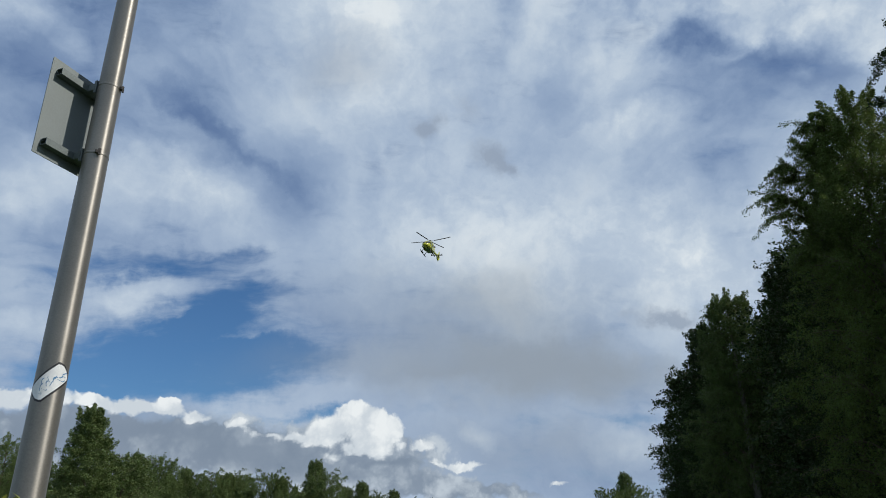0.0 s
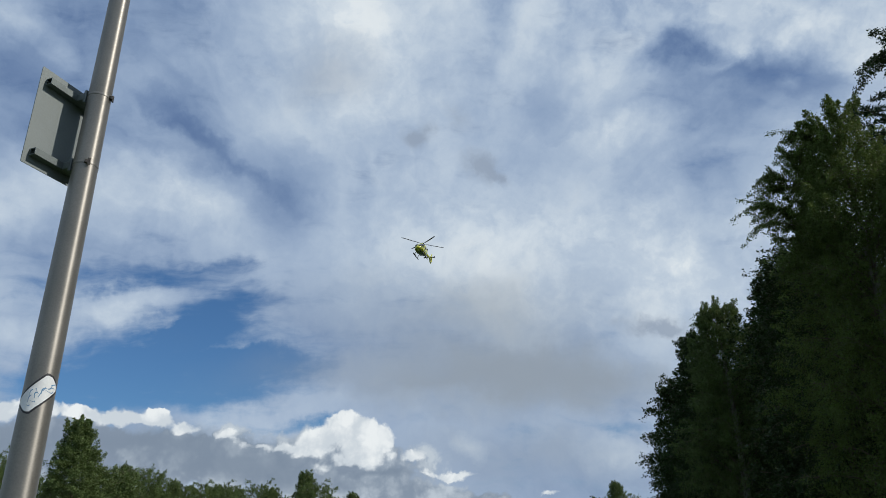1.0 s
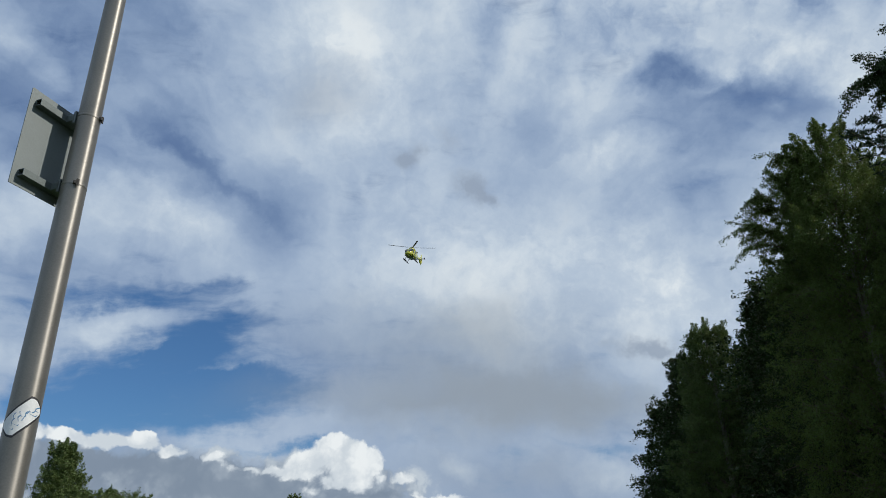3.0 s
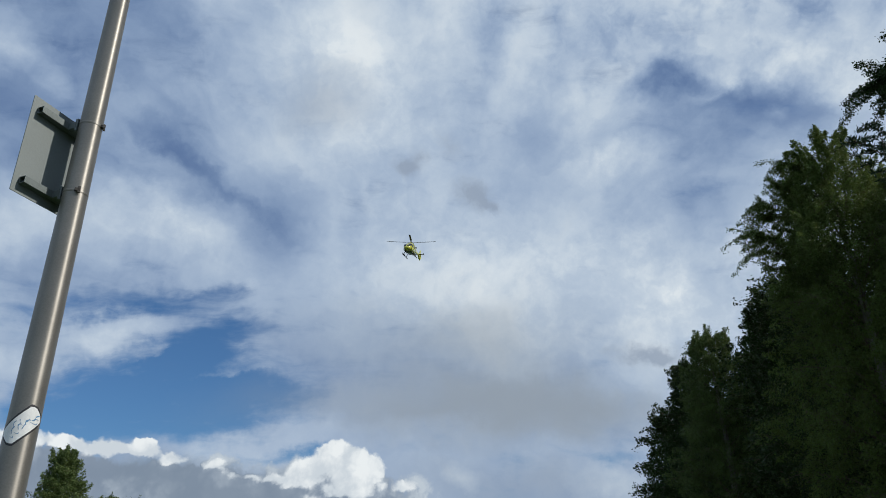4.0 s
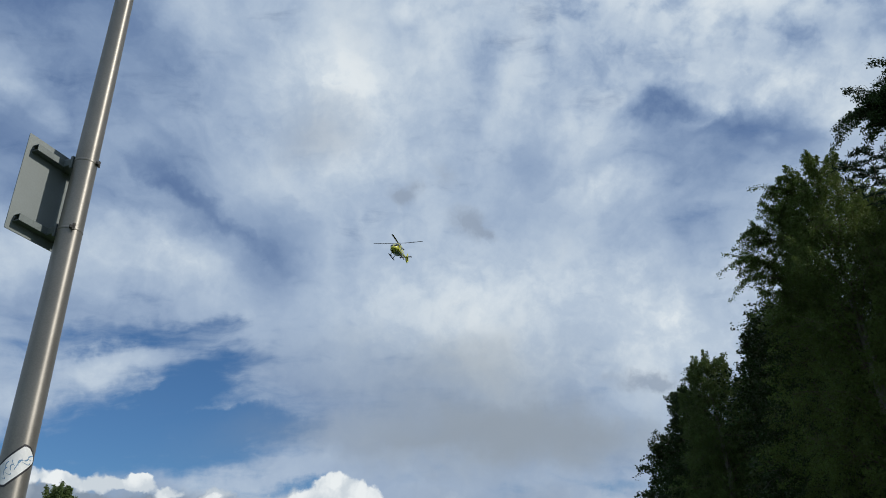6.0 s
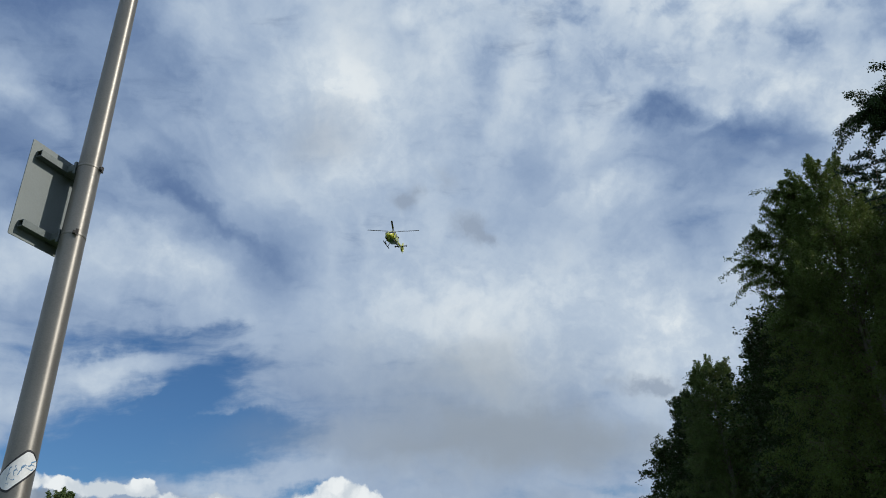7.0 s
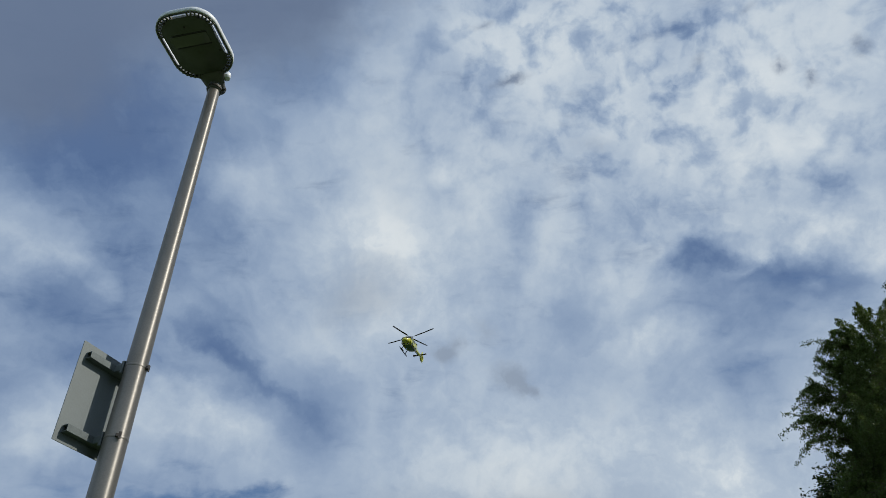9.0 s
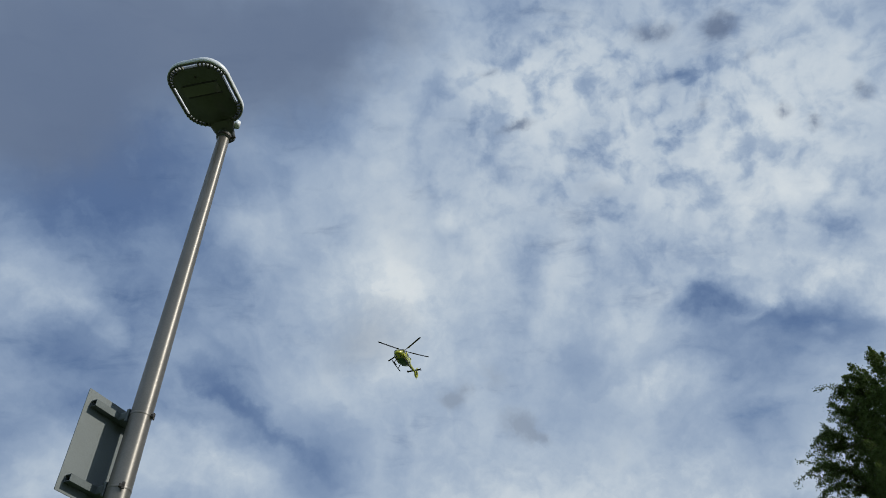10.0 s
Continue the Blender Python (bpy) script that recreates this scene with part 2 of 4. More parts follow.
    # thin cloud: broad drifts, wisps, and streaks that fan out from one place over the woods
    broad = fbm(vec("ADD", way, warp(2.0, 0.25, 2)), 2.6, 4, 0.5)
    wisp = fbm(vec("ADD", way, warp(4.0, 0.16, 4)), 6.5, 9, 0.56)
    grain = fbm(vec("ADD", loose, warp(22.0, 0.03, 3)), 26.0, 6, 0.6)
    spoke = vec("SUBTRACT", loose, (FAN[0], FAN[1], 0))
    along = vec("LENGTH", spoke, None)
    fan = nt.nodes.new("ShaderNodeVectorMath")
    fan.operation = "NORMALIZE"
    put(fan.inputs[0], spoke)
    ray = nt.nodes.new("ShaderNodeCombineXYZ")
    put(ray.inputs[2], calc("MULTIPLY", along, 2.6))
    streak = fbm(vec("ADD", vec("SCALE", fan.outputs[0], 3.0), ray.outputs[0]), 1.9, 7, 0.55)
    reach_in = ramp(along, 0.14, 0.46)
    # small heaped cells high up
    lumps = fbm(vec("ADD", flat, warp(11.0, 0.06, 4)), 21.0, 7, 0.52)
    cells = calc("MULTIPLY", ramp(lumps, 0.30, 0.58, -0.24, 0.24), sums["clump"])

    uneven = ramp(total(wisp, swing(grain, 0.6)), 0.34, 0.66, 0.72, 1.28)
    mass = total(0.49, calc("MULTIPLY", calc("SUBTRACT", sums["light"], sums["dark"]), uneven))
    tone = total(mass, swing(broad, 0.25), swing(wisp, 0.55), calc("MULTIPLY", swing(streak, 0.55), reach_in), swing(grain, 0.16), cells)
    shades = nt.nodes.new("ShaderNodeValToRGB")
    put(shades.inputs[0], tone)
    stops = shades.color_ramp
    stops.interpolation = "B_SPLINE"
    for at, rgb in TONES[1:-1]:
        stops.elements.new(at)
    for el, (at, rgb) in zip(stops.elements, TONES):
        el.position, el.color = at, (*rgb, 1)
    cloud = vec("SCALE", shades.outputs[0], 10.0)

    cell = nt.nodes.new("ShaderNodeTexVoronoi")
    cell.feature = "SMOOTH_F1"
    put(cell.inputs["Vector"], tight)
    cell.inputs["Scale"].default_value, cell.inputs["Detail"].default_value, cell.inputs["Roughness"].default_value = 22.0, 3.0, 0.55
    cell.inputs["Smoothness"].default_value = 0.4
    puff = calc("SUBTRACT", 0.85, cell.outputs["Distance"])

    air = nt.nodes.new("ShaderNodeTexSky")
    air.sky_type, air.sun_disc = "NISHITA", False
    air.sun_elevation, air.sun_rotation = radians(SUN_EL), radians(SUN_AZ)
    air.air_density, air.dust_density, air.ozone_density = 1.0, 0.6, 1.5
    blue = vec("MULTIPLY", air.outputs[0], (AIR[0], AIR[1], AIR[2]))
    # gaps where the blue shows through, with thin cloud drawn across them
    layers = fbm(vec("MULTIPLY", vec("ADD", flat, warp(7.0, 0.05, 3)), (1.0, 3.6, 1.0)), 9.0, 8, 0.58)
    gap = total(sums["clear"], calc("MULTIPLY", sums["light"], -0.8), swing(wisp, -0.8), swing(layers, -1.5))
    col = mix(ramp(gap, 0.0, 0.85), cloud, blue)
    # dull grey layers, torn scraps and the flat cloud base
    col = mix(ramp(total(sums["grey"], swing(wisp, 0.5), swing(streak, 0.6)), 0.05, 0.95, 0.0, 0.92), col, GREY)
    col = mix(ramp(total(sums["soft"], calc("MULTIPLY", swing(wisp, 1.2), sums["soft"])), 0.0, 0.6, 0.0, 0.55), col, SCRAP)
    col = mix(ramp(total(sums["pit"], calc("MULTIPLY", swing(grain, 2.2), sums["pit"])), 0.06, 0.60, 0.0, 0.85), col, GREY)
    col = mix(ramp(total(sums["base"], calc("MULTIPLY", swing(wisp, 1.0), sums["base"])), 0.0, 1.1, 0.0, 0.90), col, BASE)
    col = mix(ramp(total(sums["fleck"], calc("MULTIPLY", swing(grain, 3.2), sums["fleck"])), 0.02, 0.58, 0.0, 0.80), col, SCRAP)
    # heaped cloud over the woods: pale bank, grey bellies, white sunlit tops
    edge = total(sums["bank"], calc("MULTIPLY", total(calc("MULTIPLY", puff, 0.45), swing(grain, 0.3)), ramp(sums["bank"], 0.0, 0.3)))
    folds = ramp(total(0.5, calc("MULTIPLY", puff, 1.1), swing(wisp, 1.8), swing(grain, 0.9)), 0.1, 0.9)
    col = mix(ramp(edge, 0.18, 0.36, 0.0, 0.95), col, mix(folds, BANK_LOW, BANK))
    belly = total(sums["under"], calc("MULTIPLY", total(swing(wisp, 1.4), swing(grain, 0.8)), sums["under"]))
    col = mix(ramp(belly, 0.05, 0.95, 0.0, 0.92), col, HEAP_GREY)
    lump = ramp(total(sums["heap"], calc("MULTIPLY", total(calc("MULTIPLY", puff, 0.65), swing(grain, 0.4)), ramp(sums["heap"], 0.0, 0.35))), 0.22, 0.50)
    hollow = ramp(total(calc("MULTIPLY", puff, -1.5), swing(grain, 1.2), calc("MULTIPLY", sums["under"], 0.7)), -0.25, 0.75, 0.0, 0.75)
    col = mix(lump, col, mix(hollow, HEAP, BANK))
    back = nt.nodes.new("ShaderNodeBackground")
    put(back.inputs["Color"], col)
    back.inputs["Strength"].default_value = 0.1
    out = nt.nodes.new("ShaderNodeOutputWorld")
    nt.links.new(back.outputs[0], out.inputs[0])


FAN = (0.01, -0.26)
AIR = (0.37, 0.60, 0.83)
# tone of thin cloud, from blue-grey to white
TONES = [(0.0, (0.089, 0.153, 0.305)), (0.2, (0.147, 0.227, 0.386)), (0.42, (0.296, 0.392, 0.546)), (0.66, (0.468, 0.558, 0.665)), (0.88, (0.631, 0.701, 0.761)), (1.0, (0.723, 0.776, 0.807))]
GREY = (1.329, 1.812, 2.831, 1)
BASE = (2.623, 3.095, 3.663, 1)
SCRAP = (2.623, 3.231, 4.179, 1)
BANK = (4.91, 5.583, 6.24, 1)
BANK_LOW = (2.232, 2.789, 3.564, 1)
HEAP = (7.835, 8.228, 8.388, 1)
HEAP_GREY = (1.946, 2.502, 3.278, 1)
make_world()

sun_data = bpy.data.lights.new("sun", "SUN")
sun_data.energy, sun_data.angle, sun_data.color = 3.2, radians(0.55), (1.0, 0.93, 0.82)
sun_way = Vector((math.sin(radians(SUN_AZ)) * math.cos(radians(SUN_EL)), math.cos(radians(SUN_AZ)) * math.cos(radians(SUN_EL)), math.sin(radians(SUN_EL))))
sun = new("sun", sun_data)
sun.matrix_world = look(sun_way * 50, (0, 0, 0))


# ---- materials ----
def material(name, colour, rough=0.6, metal=0.0, vary=0.15, scale=8.0, fine=60.0, bump=0.0, spread=0.0, island=0.0, glow_through=0.0, coat=0.0):
    """A principled surface with stains at two scales, grain in the relief, and, for leaves, light shining through."""
    m = bpy.data.materials.new(name)
    m.use_nodes = True
    nt = m.node_tree
    b = nt.nodes["Principled BSDF"]
    co = nt.nodes.new("ShaderNodeTexCoord").outputs["Object"]
    big, small = nt.nodes.new("ShaderNodeTexNoise"), nt.nodes.new("ShaderNodeTexNoise")
    for n, s in ((big, scale), (small, fine)):
        nt.links.new(co, n.inputs["Vector"])
        n.inputs["Scale"].default_value, n.inputs["Detail"].default_value = s, 5
    add = nt.nodes.new("ShaderNodeMath")
    add.operation = "ADD"
    nt.links.new(big.outputs[0], add.inputs[0]), nt.links.new(small.outputs[0], add.inputs[1])
    value = nt.nodes.new("ShaderNodeMapRange")
    value.inputs["From Min"].default_value, value.inputs["From Max"].default_value = 0.6, 1.4
    value.inputs["To Min"].default_value, value.inputs["To Max"].default_value = 1 - vary, 1 + vary
    nt.links.new(add.outputs[0], value.inputs["Value"])
    hsv = nt.nodes.new("ShaderNodeHueSaturation")
    hsv.inputs["Color"].default_value = (*colour, 1)
    if island:
        geo = nt.nodes.new("ShaderNodeNewGeometry")
        mul = nt.nodes.new("ShaderNodeMapRange")
        mul.inputs["To Min"].default_value, mul.inputs["To Max"].default_value = 1 - island, 1 + island
        nt.links.new(geo.outputs["Random Per Island"], mul.inputs["Value"])
        both = nt.nodes.new("ShaderNodeMath")
        both.operation = "MULTIPLY"
        nt.links.new(value.outputs[0], both.inputs[0]), nt.links.new(mul.outputs[0], both.inputs[1])
        nt.links.new(both.outputs[0], hsv.inputs["Value"])
        hue = nt.nodes.new("ShaderNodeMapRange")
        hue.inputs["To Min"].default_value, hue.inputs["To Max"].default_value = 0.485, 0.52
        nt.links.new(geo.outputs["Random Per Island"], hue.inputs["Value"])
        nt.links.new(hue.outputs[0], hsv.inputs["Hue"])
    else:
        nt.links.new(value.outputs[0], hsv.inputs["Value"])
    nt.links.new(hsv.outputs[0], b.inputs["Base Color"])
    b.inputs["Metallic"].default_value, b.inputs["Roughness"].default_value = metal, rough
    b.inputs["Coat Weight"].default_value = coat
    b.inputs["Specular IOR Level"].default_value = 0.15 if glow_through else 0.5
    if spread:
        rr = nt.nodes.new("ShaderNodeMapRange")
        rr.inputs["From Min"].default_value, rr.inputs["From Max"].default_value = 0.3, 0.7
        rr.inputs["To Min"].default_value, rr.inputs["To Max"].default_value = rough - spread, rough + spread
        nt.links.new(small.outputs[0], rr.inputs["Value"]), nt.links.new(rr.outputs[0], b.inputs["Roughness"])
    if bump:
        bp = nt.nodes.new("ShaderNodeBump")
        bp.inputs["Strength"].default_value, bp.inputs["Distance"].default_value = bump, 0.004
        nt.links.new(small.outputs[0], bp.inputs["Height"]), nt.links.new(bp.outputs[0], b.inputs["Normal"])
    if glow_through:
        t, mx = nt.nodes.new("ShaderNodeBsdfTranslucent"), nt.nodes.new("ShaderNodeMixShader")
        nt.links.new(hsv.outputs[0], t.inputs["Color"])
        mx.inputs[0].default_value = glow_through
        nt.links.new(b.outputs[0], mx.inputs[1]), nt.links.new(t.outputs[0], mx.inputs[2])
        nt.links.new(mx.outputs[0], nt.nodes["Material Output"].inputs["Surface"])
    return m


def glass(name, colour, rough=0.03):
    m = bpy.data.materials.new(name)
    m.use_nodes = True
    b = m.node_tree.nodes["Principled BSDF"]
    b.inputs["Base Color"].default_value, b.inputs["Roughness"].default_value = (*colour, 1), rough
    b.inputs["Transmission Weight"].default_value, b.inputs["IOR"].default_value = 0.0, 1.5
    b.inputs["Coat Weight"].default_value = 0.6
    return m


STEEL = material("brushed_galvanised_steel", (0.240, 0.232, 0.216), 0.49, 0.66, 0.20, 5.0, 160.0, 0.03, 0.06)
STEEL.node_tree.nodes["Principled BSDF"].inputs["Anisotropic"].default_value = 0.72
STEEL.node_tree.nodes["Principled BSDF"].inputs["Anisotropic Rotation"].default_value = 0.25
brush = STEEL.node_tree.nodes.new("ShaderNodeTangent")
brush.direction_type, brush.axis = "RADIAL", "Z"
STEEL.node_tree.links.new(brush.outputs[0], STEEL.node_tree.nodes["Principled BSDF"].inputs["Tangent"])
ALU = material("dull_aluminium", (0.165, 0.192, 0.197), 0.55, 0.25, 0.10, 6.0, 120.0, 0.08, 0.05)
RAIL = material("weathered_aluminium_rail", (0.13, 0.155, 0.158), 0.5, 0.5, 0.2, 12.0, 150.0, 0.1, 0.06)
DARK_STEEL = material("dark_bolt_steel", (0.06, 0.055, 0.05), 0.5, 0.6, 0.3, 40.0, 300.0)
STICKER = material("white_vinyl", (0.72, 0.74, 0.76), 0.4, 0.0, 0.12, 25.0, 120.0)
INSECT = material("dark_chitin", (0.02, 0.018, 0.015), 0.4, 0.0, 0.3, 200.0, 900.0)
INK = material("black_ink", (0.02, 0.02, 0.025), 0.45)
BLUE_INK = material("blue_ink", (0.10, 0.24, 0.42), 0.45)
LAMP_WHITE = material("white_painted_casting", (0.78, 0.83, 0.88), 0.4, 0.0, 0.05, 5.0, 90.0)
LAMP_GREY = material("grey_painted_casting", (0.10, 0.105, 0.10), 0.5, 0.2, 0.15, 8.0, 90.0)
LAMP_DARK = material("dark_lamp_underside", (0.075, 0.085, 0.065), 0.35, 0.0, 0.2, 6.0, 70.0)
LAMP_GLASS = glass("lamp_glass", (0.095, 0.105, 0.085), 0.2)
YELLOW = material("yellow_aircraft_paint", (0.47, 0.475, 0.03), 0.3, 0.0, 0.08, 1.0, 12.0, coat=0.5)
GREEN_BAND = material("dark_green_marking", (0.03, 0.10, 0.05), 0.35, 0.0, 0.1, 1.0, 12.0)
WHITE_BAND = material("silver_marking", (0.55, 0.56, 0.55), 0.35, 0.0, 0.1, 1.0, 12.0)
COCKPIT = glass("tinted_cockpit_glass", (0.012, 0.014, 0.016), 0.04)
BLADE = material("black_rotor_composite", (0.008, 0.008, 0.009), 0.7, 0.0, 0.2, 1.0, 20.0)
GEAR = material("dark_landing_gear", (0.025, 0.025, 0.028), 0.45, 0.3, 0.2, 2.0, 20.0)
# birch bark with the crown's shade put into its colour
BARK_BIRCH = material("shaded_birch_bark", (0.15, 0.14, 0.12), 0.8, 0.0, 0.55, 3.0, 14.0, 0.5)
BARK = material("brown_bark", (0.10, 0.075, 0.055), 0.9, 0.0, 0.4, 4.0, 30.0, 0.6)
LEAF = material("birch_leaves", (0.105, 0.145, 0.038), 0.45, 0.0, 0.30, 0.35, 2.0, 0.0, 0.0, 0.38, 0.38)
LEAF_YOUNG = material("young_birch_leaves", (0.090, 0.128, 0.038), 0.45, 0.0, 0.30, 0.35, 2.0, 0.0, 0.0, 0.38, 0.34)
# shade put into the leaf colour, for alders and the birches beside them
LEAF_SHADED = material("alder_and_shaded_birch_leaves", (0.029, 0.050, 0.014), 0.5, 0.0, 0.30, 0.35, 2.0, 0.0, 0.0, 0.35, 0.22)
LEAF_FAR = material("aspen_leaves", (0.116, 0.160, 0.055), 0.5, 0.0, 0.25, 0.25, 1.5, 0.0, 0.0, 0.25, 0.30)
NEEDLES = material("spruce_needles", (0.022, 0.045, 0.022), 0.55, 0.0, 0.3, 0.5, 3.0, 0.0, 0.0, 0.3, 0.05)
HEDGE_LEAF = material("yellow_green_hedge_leaves", (0.16, 0.17, 0.035), 0.5, 0.0, 0.3, 4.0, 20.0, 0.0, 0.0, 0.35, 0.25)
GRASS = material("mown_grass", (0.055, 0.085, 0.025), 0.9, 0.0, 0.45, 0.25, 9.0, 0.4)


# ---- builders ----
def mesh_of(name, bm, mat, smooth=True):
    me = bpy.data.meshes.new(name)
    bm.normal_update()
    bm.to_mesh(me)
    bm.free()
    for p in me.polygons:
        p.use_smooth = smooth
    me.materials.append(mat)
    return me


def part(name, bm, mat, parent, label="", smooth=True):
    ob = new(name, mesh_of(name, bm, mat, smooth))
    ob.parent = parent
    if label:
        tagged(ob, label)
    return ob


def sharp(bm, angle=35):
    for e in bm.edges:
        if len(e.link_faces) == 2 and e.calc_face_angle(0) > radians(angle):
            e.smooth = False
    return bm


def box(size, centre=(0, 0, 0), bevel=0.0, turn=None):
    bm = bmesh.new()
    bmesh.ops.create_cube(bm, size=1)
    bmesh.ops.scale(bm, vec=size, verts=bm.verts)
    if bevel:
        bmesh.ops.bevel(bm, geom=bm.edges[:], offset=bevel, segments=2, profile=0.5, affect="EDGES")
    if turn:
        bmesh.ops.transform(bm, matrix=turn, verts=bm.verts)
    bmesh.ops.translate(bm, vec=centre, verts=bm.verts)
    return bm


def join(*parts):
    out = bmesh.new()
    for b in parts:
        me = bpy.data.meshes.new("joining")
        b.to_mesh(me)
        b.free()
        out.from_mesh(me)
        bpy.data.meshes.remove(me)
    return out


def tube(points, radii, sides=12, closed_ends=True):
    """A tube along a line of points, with a radius at each."""
    bm = bmesh.new()
    rings = []
    pts = [Vector(p) for p in points]
    for i, p in enumerate(pts):
        d = (pts[min(i + 1, len(pts) - 1)] - pts[max(i - 1, 0)]).normalized()
        a = d.orthogonal().normalized() if abs(d.z) < 0.98 else Vector((1, 0, 0))
        a = (a - d * a.dot(d)).normalized()
        b = d.cross(a)
        rings.append([bm.verts.new(p + (a * math.cos(t) + b * math.sin(t)) * radii[i]) for t in (2 * math.pi * j / sides for j in range(sides))])
    for r, s in zip(rings, rings[1:]):
        for j in range(sides):
            bm.faces.new((r[j], r[(j + 1) % sides], s[(j + 1) % sides], s[j]))
    if closed_ends:
        bm.faces.new(rings[0][::-1]), bm.faces.new(rings[-1])
    return bm


def loft(sections, sides=24, power=2.4):
    """A body through rounded sections (y, centre x, centre z, half width, half height up, half height down)."""
    bm = bmesh.new()
    rings = []
    for y, cx, cz, w, hu, hd in sections:
        ring = []
        for j in range(sides):
            t = 2 * math.pi * j / sides
            c, s = math.cos(t), math.sin(t)
            r = (abs(c) ** power + abs(s) ** power) ** (-1 / power)
            ring.append(bm.verts.new((cx + w * c * r, y, cz + (hu if s > 0 else hd) * s * r)))
        rings.append(ring)
    for r, s in zip(rings, rings[1:]):
        for j in range(sides):
            bm.faces.new((r[j], s[j], s[(j + 1) % sides], r[(j + 1) % sides]))
    bm.faces.new(rings[0]), bm.faces.new(rings[-1][::-1])
    bmesh.ops.recalc_face_normals(bm, faces=bm.faces)
    return bm


def rounded_outline(w, l, r, steps=8):
    """Points of a rounded rectangle, w across x and l along y, about its middle."""
    out = []
    for cx, cy, a0 in ((w / 2 - r, l / 2 - r, 0), (-w / 2 + r, l / 2 - r, 90), (-w / 2 + r, -l / 2 + r, 180), (w / 2 - r, -l / 2 + r, 270)):
        for k in range(steps + 1):
            a = radians(a0 + 90 * k / steps)
            out.append((cx + r * math.cos(a), cy + r * math.sin(a)))
    return out


def slab(rings):
    """Closed shell through outlines of equal length, each (points, z)."""
    bm = bmesh.new()
    vs = [[bm.verts.new((x, y, z)) for x, y in pts] for pts, z in rings]
    n = len(vs[0])
    for a, b in zip(vs, vs[1:]):
        for j in range(n):
            bm.faces.new((a[j], a[(j + 1) % n], b[(j + 1) % n], b[j]))
    bm.faces.new(vs[0][::-1]), bm.faces.new(vs[-1])
    bmesh.ops.recalc_face_normals(bm, faces=bm.faces)
    return bm


# ---- ground ----
def ground():
    bm = bmesh.new()
    bmesh.ops.create_grid(bm, x_segments=60, y_segments=60, size=1)
    for v in bm.verts:
        r = max(abs(v.co.x), abs(v.co.y))
        v.co *= 30 + 2500 * r ** 3
        v.co.z = 0.0
    ob = new("ground", mesh_of("ground", bm, GRASS))
    tagged(ob, "wide level ground of short green grass", "ground", kind="structure")


ground()

# ---- lamp post with its lamp, sign and sticker ----
POLE = Vector((-1.32, 2.68, 0))
POLE_TOP = 5.37


def pole_radius(z):
    return 0.0668 - 0.00625 * z


